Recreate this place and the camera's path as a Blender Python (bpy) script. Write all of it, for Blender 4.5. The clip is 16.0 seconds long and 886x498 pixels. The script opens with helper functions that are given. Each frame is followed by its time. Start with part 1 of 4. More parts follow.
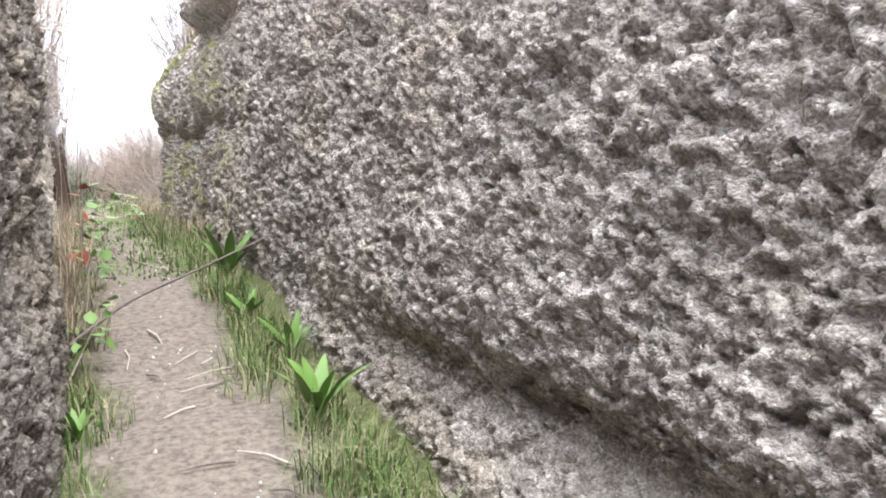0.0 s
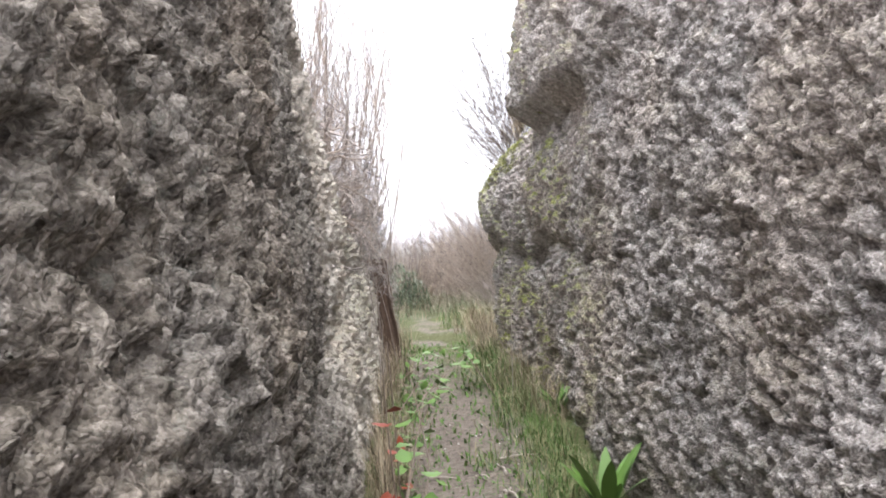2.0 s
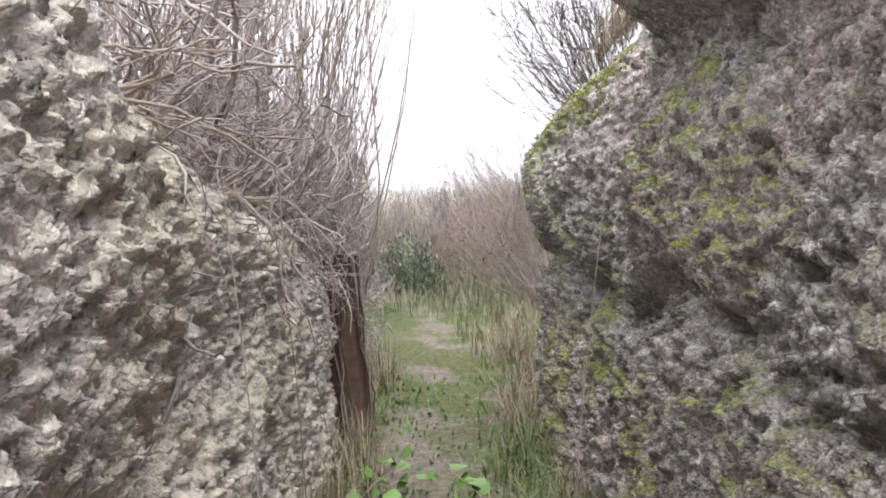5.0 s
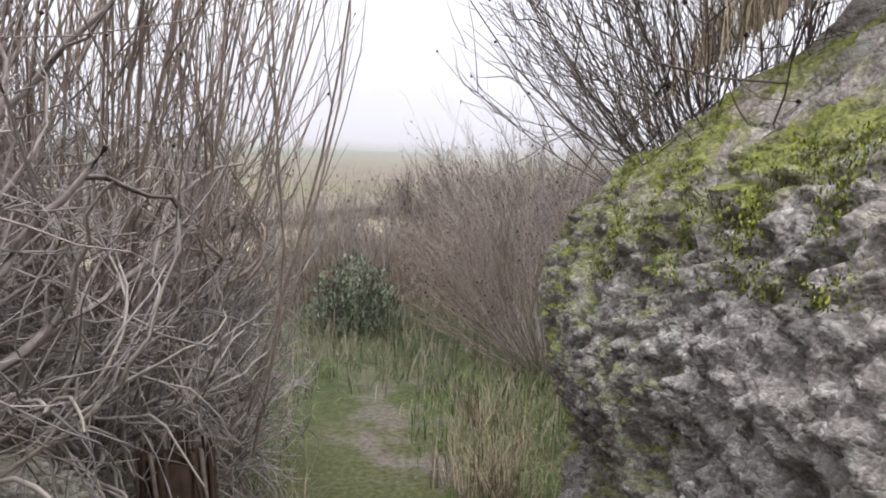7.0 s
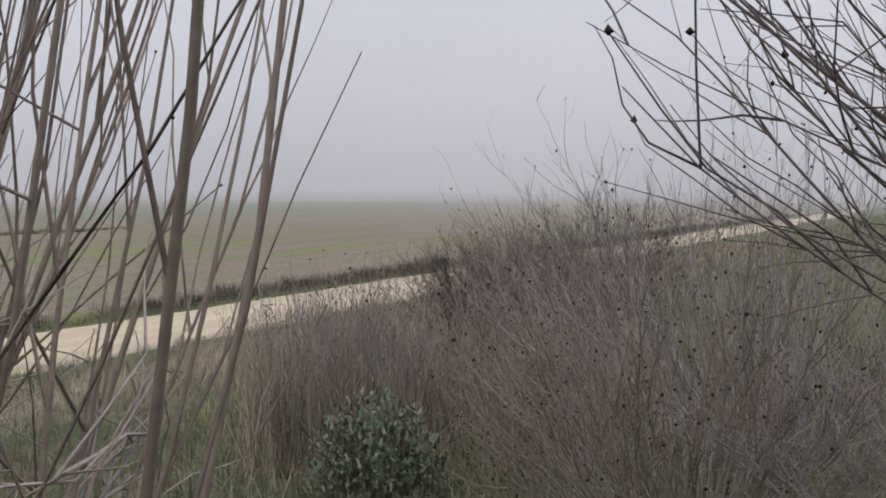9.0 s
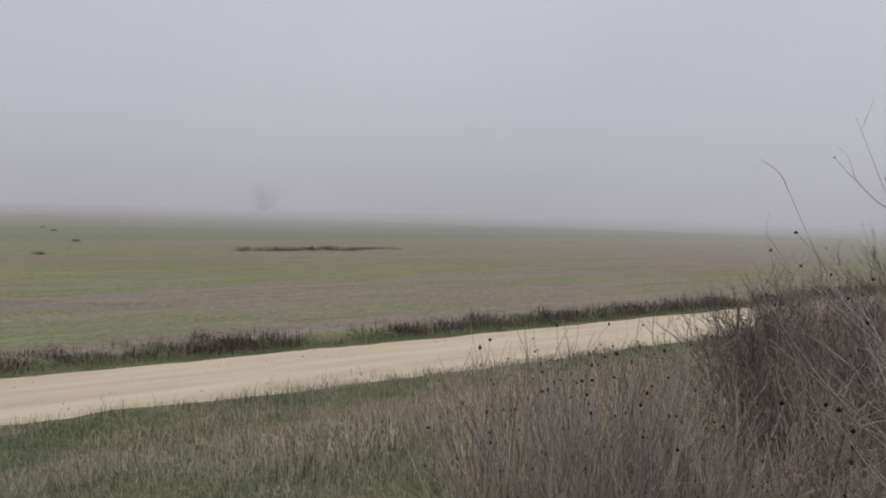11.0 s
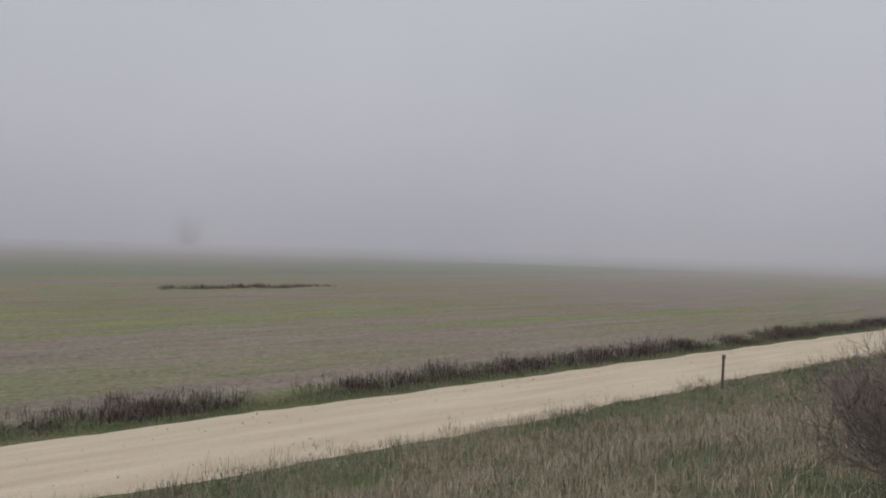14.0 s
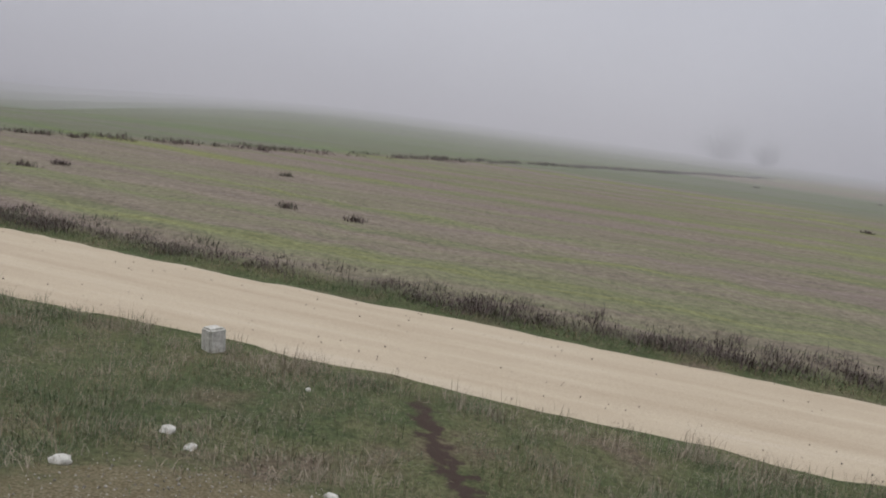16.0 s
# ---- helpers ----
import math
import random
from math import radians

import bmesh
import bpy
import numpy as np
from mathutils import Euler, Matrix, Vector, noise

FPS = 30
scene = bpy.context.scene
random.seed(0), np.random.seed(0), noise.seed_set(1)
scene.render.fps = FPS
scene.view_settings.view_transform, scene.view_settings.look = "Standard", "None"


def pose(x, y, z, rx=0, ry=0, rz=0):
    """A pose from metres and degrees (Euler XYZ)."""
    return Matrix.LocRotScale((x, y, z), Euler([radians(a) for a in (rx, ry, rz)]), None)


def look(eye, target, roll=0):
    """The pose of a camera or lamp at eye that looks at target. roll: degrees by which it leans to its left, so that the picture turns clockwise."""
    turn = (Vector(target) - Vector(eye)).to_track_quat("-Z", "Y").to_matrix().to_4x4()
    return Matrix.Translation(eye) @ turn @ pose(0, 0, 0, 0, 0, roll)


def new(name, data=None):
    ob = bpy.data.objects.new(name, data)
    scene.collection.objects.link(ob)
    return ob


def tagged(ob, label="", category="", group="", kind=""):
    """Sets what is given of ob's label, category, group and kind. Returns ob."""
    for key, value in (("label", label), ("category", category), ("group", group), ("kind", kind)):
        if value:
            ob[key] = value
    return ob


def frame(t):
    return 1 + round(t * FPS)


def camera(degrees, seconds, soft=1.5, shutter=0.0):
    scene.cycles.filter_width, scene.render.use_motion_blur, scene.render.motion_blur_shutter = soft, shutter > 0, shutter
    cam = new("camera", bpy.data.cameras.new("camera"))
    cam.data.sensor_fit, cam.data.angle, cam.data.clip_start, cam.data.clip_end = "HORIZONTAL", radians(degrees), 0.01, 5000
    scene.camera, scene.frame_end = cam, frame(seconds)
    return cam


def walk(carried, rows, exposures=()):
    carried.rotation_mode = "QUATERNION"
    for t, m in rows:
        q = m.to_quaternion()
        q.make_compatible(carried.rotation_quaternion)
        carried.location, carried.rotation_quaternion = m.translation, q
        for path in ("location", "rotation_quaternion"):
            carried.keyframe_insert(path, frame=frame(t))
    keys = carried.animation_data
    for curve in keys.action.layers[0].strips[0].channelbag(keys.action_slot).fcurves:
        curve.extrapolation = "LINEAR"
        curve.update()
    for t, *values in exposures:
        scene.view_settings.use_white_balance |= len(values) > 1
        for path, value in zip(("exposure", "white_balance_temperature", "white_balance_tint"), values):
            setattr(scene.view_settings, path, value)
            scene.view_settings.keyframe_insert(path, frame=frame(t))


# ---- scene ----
cam = camera(56.0, 16.0, soft=1.9)
ROWS = [
    (0.0, 0.000, 0.000, 1.250, 85.50, -0.00, -24.50),
    (0.5, 0.000, 0.254, 1.355, 87.53, 1.75, -17.52),
    (1.0, 0.036, 0.672, 1.523, 88.82, 3.65, -11.14),
    (1.5, 0.177, 1.257, 1.575, 89.23, 4.13, -6.05),
    (2.0, 0.187, 1.684, 1.785, 89.22, 5.00, -2.50),
    (2.5, 0.191, 2.154, 1.965, 89.27, 4.92, -0.79),
    (3.0, 0.237, 2.545, 1.987, 87.99, 5.16, -0.20),
    (5.5, 0.408, 4.704, 2.024, 84.60, -0.23, -0.38),
    (6.0, 0.348, 5.135, 2.240, 83.90, -1.10, -1.11),
    (6.5, 0.375, 5.620, 2.236, 83.10, -2.07, -1.83),
    (7.0, 0.435, 6.091, 2.352, 82.40, -2.09, -2.13),
    (7.5, 0.390, 6.622, 2.441, 83.00, -0.94, -1.52),
    (8.0, 0.369, 7.148, 2.491, 84.00, -0.36, -1.78),
    (10.5, 0.298, 9.354, 2.489, 87.30, -0.56, 11.03),
    (11.0, 0.143, 9.807, 2.522, 87.24, -1.46, 17.68),
    (11.5, -0.098, 10.188, 2.563, 86.59, -1.73, 22.99),
    (12.0, -0.494, 10.550, 2.550, 85.62, -1.40, 25.88),
    (12.5, -0.783, 11.054, 2.532, 86.41, -1.46, 24.48),
    (13.0, -1.069, 11.495, 2.564, 87.85, -1.28, 19.47),
    (13.5, -1.326, 11.857, 2.660, 88.72, -0.91, 14.35),
    (14.0, -1.467, 12.211, 2.607, 89.71, -1.59, 12.68),
    (14.5, -1.638, 12.524, 2.538, 88.62, -3.86, 15.58),
    (15.0, -1.943, 12.883, 2.454, 87.23, -7.39, 33.53),
    (15.5, -2.494, 13.184, 2.377, 83.55, -9.15, 56.61),
    (16.0, -2.908, 13.411, 2.370, 80.93, -7.67, 71.68),
]
walk(cam, [(r[0], pose(*r[1:])) for r in ROWS],
     exposures=[(0.0, 2.55), (0.5, 2.35), (1.0, 2.05), (1.5, 2.05), (3.0, 1.75), (5.5, 1.7), (6.5, 1.2), (7.5, 0.7), (8.2, 0.33), (10.3, -0.18), (12.0, -0.24), (13.5, -0.36), (15.0, -0.34), (16.0, -0.2)])


# ---- world and light: fog under an overcast winter sky ----
def build_world():
    w = bpy.data.worlds.new("foggy_sky")
    scene.world = w
    w.use_nodes = True
    nt = w.node_tree
    nt.nodes.clear()
    out = nt.nodes.new("ShaderNodeOutputWorld")
    sky = nt.nodes.new("ShaderNodeTexSky")
    sky.sky_type, sky.sun_disc = "NISHITA", False
    sky.sun_elevation, sky.sun_rotation, sky.dust_density = radians(38), radians(150), 4.0
    bg = nt.nodes.new("ShaderNodeBackground")
    bg.inputs[1].default_value = 0.06
    nt.links.new(sky.outputs[0], bg.inputs[0])
    # the fog overhead: brighter towards the zenith
    co = nt.nodes.new("ShaderNodeTexCoord")
    sep = nt.nodes.new("ShaderNodeSeparateXYZ")
    nt.links.new(co.outputs["Generated"], sep.inputs[0])
    ramp = nt.nodes.new("ShaderNodeValToRGB")
    el = ramp.color_ramp.elements
    el[0].position, el[0].color = 0.0, (0.38, 0.38, 0.42, 1)
    el[1].position, el[1].color = 1.0, (1.42, 1.46, 1.58, 1)
    for p, c in ((0.10, (0.45, 0.46, 0.51, 1)), (0.26, (0.58, 0.61, 0.68, 1)), (0.42, (0.84, 0.88, 0.98, 1))):
        e = el.new(p)
        e.color = c
    nt.links.new(sep.outputs[2], ramp.inputs[0])
    fog = nt.nodes.new("ShaderNodeBackground")
    nt.links.new(ramp.outputs[0], fog.inputs[0])
    fog.inputs[1].default_value = 1.0
    mix = nt.nodes.new("ShaderNodeMixShader")
    mix.inputs[0].default_value = 0.94
    nt.links.new(bg.outputs[0], mix.inputs[1])
    nt.links.new(fog.outputs[0], mix.inputs[2])
    nt.links.new(mix.outputs[0], out.inputs[0])
    sun = bpy.data.lights.new("sun", "SUN")
    sun.energy, sun.angle, sun.color = 0.9, radians(40), (1.0, 0.98, 0.95)
    ob = new("sun", sun)
    ob.matrix_world = look((0, 0, 30), (-1.0, 11.0, 0.0))


build_world()


# ---- materials ----
def material(name, rough=0.9, spec=0.2):
    m = bpy.data.materials.new(name)
    m.use_nodes = True
    b = m.node_tree.nodes["Principled BSDF"]
    b.inputs["Roughness"].default_value = rough
    b.inputs["Specular IOR Level"].default_value = spec
    return m, m.node_tree, b


def add(nt, kind, **values):
    n = nt.nodes.new(kind)
    for k, v in values.items():
        n.inputs[k].default_value = v
    return n


def noise_node(nt, vec, scale, detail=4.0, rough=0.55):
    n = add(nt, "ShaderNodeTexNoise", Scale=scale, Detail=detail, Roughness=rough)
    nt.links.new(vec, n.inputs["Vector"])
    return n.outputs[0]


def ramp_node(nt, fac, *stops):
    n = nt.nodes.new("ShaderNodeValToRGB")
    el = n.color_ramp.elements
    while len(el) < len(stops):
        el.new(0.5)
    for e, (p, c) in zip(el, stops):
        e.position = p
        e.color = (*c, 1) if len(c) == 3 else c
    nt.links.new(fac, n.inputs[0])
    return n.outputs[0]


def mix_node(nt, fac, a, b, blend="MIX"):
    n = nt.nodes.new("ShaderNodeMix")
    n.data_type, n.blend_type = "RGBA", blend
    for sock, v in ((n.inputs[0], fac), (n.inputs[6], a), (n.inputs[7], b)):
        if isinstance(v, (int, float)):
            sock.default_value = v
        elif isinstance(v, tuple):
            sock.default_value = (*v, 1)
        else:
            nt.links.new(v, sock)
    return n.outputs[2]


def maths(nt, op, a, b=0.0):
    n = nt.nodes.new("ShaderNodeMath")
    n.operation = op
    for sock, v in ((n.inputs[0], a), (n.inputs[1], b)):
        if isinstance(v, (int, float)):
            sock.default_value = v
        else:
            nt.links.new(v, sock)
    return n.outputs[0]


def step_node(nt, v, a, b):
    """0 at a, 1 at b, smoothly."""
    n = nt.nodes.new("ShaderNodeMapRange")
    n.interpolation_type = "SMOOTHSTEP"
    n.inputs[1].default_value, n.inputs[2].default_value = a, b
    nt.links.new(v, n.inputs[0])
    return n.outputs[0]


def bump_node(nt, b, height, strength, dist):
    n = add(nt, "ShaderNodeBump", Strength=strength, Distance=dist)
    nt.links.new(height, n.inputs["Height"])
    nt.links.new(n.outputs[0], b.inputs["Normal"])


def place_node(nt):
    return nt.nodes.new("ShaderNodeNewGeometry").outputs["Position"]


def rock_material(name, pale, mid, dark, green, chalky=0.0):
    """Crumbling conglomerate: pebbles in a limy matrix, pale lichen and, on what faces up, moss."""
    m, nt, b = material(name, 1.0, 0.0)
    pos = place_node(nt)
    big = noise_node(nt, pos, 1.3, 4)
    clot = noise_node(nt, pos, 13, 5, 0.7)
    grain = noise_node(nt, pos, 120, 4, 0.7)
    vor = add(nt, "ShaderNodeTexVoronoi", Scale=70.0)
    bent = nt.nodes.new("ShaderNodeVectorMath")
    bent.operation = "MULTIPLY_ADD"
    warp = add(nt, "ShaderNodeTexNoise", Scale=30.0, Detail=2.0)
    nt.links.new(pos, warp.inputs["Vector"])
    nt.links.new(warp.outputs["Color"], bent.inputs[0])
    bent.inputs[1].default_value = (0.02, 0.02, 0.02)
    nt.links.new(pos, bent.inputs[2])
    nt.links.new(bent.outputs[0], vor.inputs["Vector"])
    col = ramp_node(nt, clot, (0.33, dark), (0.46, mid), (0.64, pale))
    stone = ramp_node(nt, vor.outputs["Color"], (0.15, (0.60, 0.58, 0.57)), (0.4, (0.95, 0.93, 0.91)), (0.7, (1.05, 1.04, 1.03)), (0.9, (1.5, 1.5, 1.48)))
    col = mix_node(nt, 0.8, col, stone, "MULTIPLY")
    col = mix_node(nt, 0.7, col, ramp_node(nt, grain, (0.36, (0.66, 0.64, 0.62)), (0.62, (1.25, 1.25, 1.25))), "MULTIPLY")
    speck = add(nt, "ShaderNodeTexVoronoi", Scale=165.0)
    nt.links.new(bent.outputs[0], speck.inputs["Vector"])
    col = mix_node(nt, 0.7, col, ramp_node(nt, speck.outputs["Color"], (0.2, (0.62, 0.61, 0.60)), (0.55, (1.0, 1.0, 1.0)), (0.9, (1.42, 1.41, 1.40))), "MULTIPLY")
    # rusty and grey beds
    col = mix_node(nt, maths(nt, "MULTIPLY", step_node(nt, big, 0.40, 0.66), 0.7), col, mix_node(nt, 1.0, col, (1.04, 0.96, 0.89), "MULTIPLY"))
    if chalky:
        # a paler, limy bed towards the gully's mouth
        sp = nt.nodes.new("ShaderNodeSeparateXYZ")
        nt.links.new(pos, sp.inputs[0])
        col = mix_node(nt, maths(nt, "MULTIPLY", step_node(nt, sp.outputs[1], 4.2, 5.4), chalky), col, mix_node(nt, 0.55, mix_node(nt, 1.0, col, (2.8, 2.75, 2.65), "MULTIPLY"), (0.54, 0.50, 0.455)))
    lich = step_node(nt, noise_node(nt, pos, 16, 6, 0.75), 0.55, 0.66)
    at = nt.nodes.new("ShaderNodeSeparateXYZ")
    nt.links.new(pos, at.inputs[0])
    far = step_node(nt, at.outputs[1], 4.6, 6.4)
    col = mix_node(nt, maths(nt, "MULTIPLY", lich, maths(nt, "ADD", maths(nt, "MULTIPLY", far, 0.5), 0.2)), col, (0.33, 0.345, 0.305))
    geo = nt.nodes.new("ShaderNodeNewGeometry")
    sep = nt.nodes.new("ShaderNodeSeparateXYZ")
    nt.links.new(geo.outputs["Normal"], sep.inputs[0])
    up = step_node(nt, sep.outputs[2], -0.1, 0.55)
    patch = step_node(nt, noise_node(nt, pos, 2.6, 5, 0.7), 0.44, 0.58)
    moss = maths(nt, "MULTIPLY", maths(nt, "MULTIPLY", up, patch), maths(nt, "ADD", maths(nt, "MULTIPLY", far, 0.75), 0.08))
    mosscol = ramp_node(nt, noise_node(nt, pos, 60, 3), (0.35, (0.08, 0.10, 0.02)), (0.65, (0.30, 0.32, 0.06)))
    col = mix_node(nt, maths(nt, "MULTIPLY", moss, green), col, mosscol)
    nt.links.new(col, b.inputs["Base Color"])
    h = maths(nt, "ADD", maths(nt, "MULTIPLY", grain, 0.5), maths(nt, "MULTIPLY", vor.outputs["Distance"], -0.7))
    h = maths(nt, "ADD", h, maths(nt, "MULTIPLY", noise_node(nt, pos, 45, 3, 0.6), 0.7))
    h = maths(nt, "ADD", h, maths(nt, "MULTIPLY", speck.outputs["Distance"], -0.35))
    bump_node(nt, b, h, 0.85, 0.011)
    return m


def blade_material(name, *stops, rough=0.75, patch=None):
    m, nt, b = material(name, rough, 0.25)
    geo = nt.nodes.new("ShaderNodeNewGeometry")
    r = geo.outputs["Random Per Island"]
    if patch:
        # tufts of one hue stand together
        r = maths(nt, "ADD", maths(nt, "MULTIPLY", r, 0.5), maths(nt, "SUBTRACT", noise_node(nt, geo.outputs["Position"], patch, 3), 0.25))
    nt.links.new(ramp_node(nt, r, *stops), b.inputs["Base Color"])
    return m


def bark_material(name, a, c, scale=60):
    m, nt, b = material(name, 0.85, 0.2)
    geo = nt.nodes.new("ShaderNodeNewGeometry")
    n = noise_node(nt, geo.outputs["Position"], scale, 3)
    f = maths(nt, "ADD", maths(nt, "MULTIPLY", n, 0.6), maths(nt, "MULTIPLY", geo.outputs["Random Per Island"], 0.45))
    nt.links.new(ramp_node(nt, f, (0.25, a), (0.75, c)), b.inputs["Base Color"])
    return m


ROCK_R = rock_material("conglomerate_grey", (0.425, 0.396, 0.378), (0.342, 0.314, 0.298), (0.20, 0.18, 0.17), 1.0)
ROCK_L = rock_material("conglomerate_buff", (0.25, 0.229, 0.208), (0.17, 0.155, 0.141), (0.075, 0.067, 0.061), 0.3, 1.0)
GRASS_GREEN = blade_material("fresh_grass", (0.05, (0.05, 0.10, 0.022)), (0.5, (0.11, 0.175, 0.05)), (0.85, (0.30, 0.27, 0.16)))
GRASS_DRY = blade_material("straw_grass", (0.1, (0.12, 0.092, 0.066)), (0.45, (0.27, 0.212, 0.15)), (0.85, (0.45, 0.37, 0.265)))
GRASS_MIX = blade_material("slope_grass", (0.20, (0.07, 0.10, 0.048)), (0.33, (0.125, 0.14, 0.078)), (0.43, (0.20, 0.17, 0.125)), (0.72, (0.33, 0.275, 0.21)), patch=0.35)
LEAF = blade_material("broad_leaf", (0.1, (0.06, 0.13, 0.025)), (0.8, (0.14, 0.24, 0.06)), rough=0.45)
MOSS = blade_material("cushion_moss", (0.1, (0.06, 0.075, 0.015)), (0.5, (0.15, 0.17, 0.03)), (0.9, (0.31, 0.32, 0.06)))
RED_LEAF = blade_material("red_leaf", (0.1, (0.17, 0.018, 0.015)), (0.8, (0.26, 0.06, 0.03)), rough=0.5)
DARK_LEAF = blade_material("evergreen_leaf", (0.1, (0.06, 0.085, 0.05)), (0.9, (0.16, 0.19, 0.12)), rough=0.5)
BARK_PALE = bark_material("pale_dead_wood", (0.24, 0.20, 0.17), (0.52, 0.46, 0.41))
BARK_BROWN = bark_material("brown_twigs", (0.16, 0.126, 0.107), (0.39, 0.315, 0.265))
BARK_DARK = bark_material("dark_twigs", (0.055, 0.045, 0.043), (0.19, 0.155, 0.14))
BARK_GREY = bark_material("grey_twigs", (0.17, 0.15, 0.145), (0.42, 0.375, 0.36))
BARK_MIX = bark_material("grey_brown_twigs", (0.14, 0.115, 0.105), (0.42, 0.36, 0.33))
TURF = blade_material("mossy_turf", (0.20, (0.055, 0.09, 0.038)), (0.36, (0.095, 0.125, 0.052)), (0.47, (0.17, 0.15, 0.09)), (0.75, (0.25, 0.205, 0.13)), patch=0.7)
SEED = bark_material("seed_heads", (0.012, 0.009, 0.008), (0.05, 0.035, 0.028))
ROOT = bark_material("red_brown_roots", (0.045, 0.030, 0.024), (0.14, 0.092, 0.068), 45)
HEDGE = blade_material("verge_weeds", (0.1, (0.055, 0.04, 0.037)), (0.5, (0.125, 0.094, 0.082)), (0.8, (0.10, 0.105, 0.065)), patch=0.6)

UX, UY = 0.563, 0.826          # along the road
ROAD_NEAR, ROAD_FAR = 19.9, 24.25


def across(x, y):
    """How far out from the gully, square to the road."""
    return -UY * x + UX * y


def along(x, y):
    return UX * x + UY * y


def ground_material():
    m, nt, b = material("earth_and_turf", 0.95, 0.1)
    pos = place_node(nt)
    sep = nt.nodes.new("ShaderNodeSeparateXYZ")
    nt.links.new(pos, sep.inputs[0])
    x, y = sep.outputs[0], sep.outputs[1]
    d = maths(nt, "ADD", maths(nt, "MULTIPLY", x, -UY), maths(nt, "MULTIPLY", y, UX))
    s = maths(nt, "ADD", maths(nt, "MULTIPLY", x, UX), maths(nt, "MULTIPLY", y, UY))
    # trodden earth in the gully
    n1 = noise_node(nt, pos, 3.0, 5)
    n2 = noise_node(nt, pos, 38.0, 5, 0.65)
    dirt = ramp_node(nt, n2, (0.3, (0.10, 0.082, 0.07)), (0.7, (0.26, 0.222, 0.19)))
    turf = ramp_node(nt, n2, (0.3, (0.05, 0.06, 0.025)), (0.7, (0.15, 0.15, 0.075)))
    off = maths(nt, "ABSOLUTE", maths(nt, "SUBTRACT", x, 0.38))
    edge = maths(nt, "ADD", off, maths(nt, "MULTIPLY", maths(nt, "SUBTRACT", n1, 0.5), 0.5))
    near = mix_node(nt, step_node(nt, edge, 0.24, 0.42), dirt, turf)
    grown = maths(nt, "MULTIPLY", step_node(nt, y, 6.0, 8.5), step_node(nt, noise_node(nt, pos, 2.2, 4), 0.40, 0.52))
    near = mix_node(nt, grown, near, turf)
    # the slope: moss, thin turf, bare stony patches
    n3 = noise_node(nt, pos, 0.55, 5, 0.6)
    slope = ramp_node(nt, n3, (0.30, (0.135, 0.105, 0.08)), (0.43, (0.11, 0.115, 0.06)), (0.55, (0.07, 0.09, 0.042)), (0.72, (0.125, 0.105, 0.07)))
    slope = mix_node(nt, 0.9, slope, ramp_node(nt, noise_node(nt, pos, 14.0, 6, 0.8), (0.36, (0.4, 0.4, 0.38)), (0.64, (1.5, 1.45, 1.4))), "MULTIPLY")
    col = mix_node(nt, step_node(nt, d, 5.0, 6.5), near, slope)
    # a bare, mossy gravel patch in the turf
    px = maths(nt, "SUBTRACT", x, -7.9)
    py = maths(nt, "SUBTRACT", y, 13.8)
    pr = maths(nt, "ADD", maths(nt, "SQRT", maths(nt, "ADD", maths(nt, "MULTIPLY", px, px), maths(nt, "MULTIPLY", py, py))), maths(nt, "MULTIPLY", maths(nt, "SUBTRACT", n1, 0.5), 1.6))
    bare = ramp_node(nt, n2, (0.32, (0.09, 0.07, 0.04)), (0.5, (0.15, 0.125, 0.07)), (0.68, (0.27, 0.235, 0.17)))
    col = mix_node(nt, maths(nt, "SUBTRACT", 1.0, step_node(nt, pr, 1.1, 1.7)), col, bare)
    # the field: drilled bands that follow the road
    wob = maths(nt, "MULTIPLY", maths(nt, "SUBTRACT", noise_node(nt, pos, 0.02, 3), 0.5), 10.0)
    dd = maths(nt, "ADD", d, wob)
    comb = nt.nodes.new("ShaderNodeCombineXYZ")
    nt.links.new(maths(nt, "MULTIPLY", s, 0.022), comb.inputs[0])
    nt.links.new(maths(nt, "MULTIPLY", dd, 0.34), comb.inputs[1])
    band = noise_node(nt, comb.outputs[0], 1.0, 5, 0.62)
    comb2 = nt.nodes.new("ShaderNodeCombineXYZ")
    nt.links.new(maths(nt, "MULTIPLY", s, 0.10), comb2.inputs[0])
    nt.links.new(maths(nt, "MULTIPLY", d, 1.3), comb2.inputs[1])
    rows = noise_node(nt, comb2.outputs[0], 1.0, 4, 0.7)
    brown, green = (0.21, 0.168, 0.152), (0.17, 0.178, 0.10)
    field = ramp_node(nt, band, (0.38, brown), (0.48, (0.20, 0.172, 0.135)), (0.58, green), (0.66, (0.20, 0.205, 0.09)))
    field = mix_node(nt, 0.5, field, ramp_node(nt, rows, (0.3, (0.70, 0.68, 0.68)), (0.7, (1.28, 1.28, 1.22))), "MULTIPLY")
    field = mix_node(nt, 0.85, field, ramp_node(nt, noise_node(nt, pos, 6.0, 5, 0.8), (0.35, (0.6, 0.58, 0.58)), (0.65, (1.35, 1.35, 1.3))), "MULTIPLY")
    # green crop, its colour dulled towards the field's to imitate haze
    hazy_crop = mix_node(nt, 0.55, (0.10, 0.15, 0.08), field)
    green_zone = maths(nt, "MULTIPLY", step_node(nt, dd, 72.0, 78.0), maths(nt, "SUBTRACT", 1.0, step_node(nt, dd, 104.0, 112.0)))
    # a second green strip behind the boundary bank
    q = maths(nt, "ADD", maths(nt, "MULTIPLY", x, -0.84), maths(nt, "ADD", maths(nt, "MULTIPLY", y, -0.54), -32.6))
    field = mix_node(nt, maths(nt, "MAXIMUM", green_zone, step_node(nt, q, 0.0, 2.5)), field, hazy_crop)
    col = mix_node(nt, step_node(nt, d, ROAD_FAR + 0.4, ROAD_FAR + 1.3), col, field)
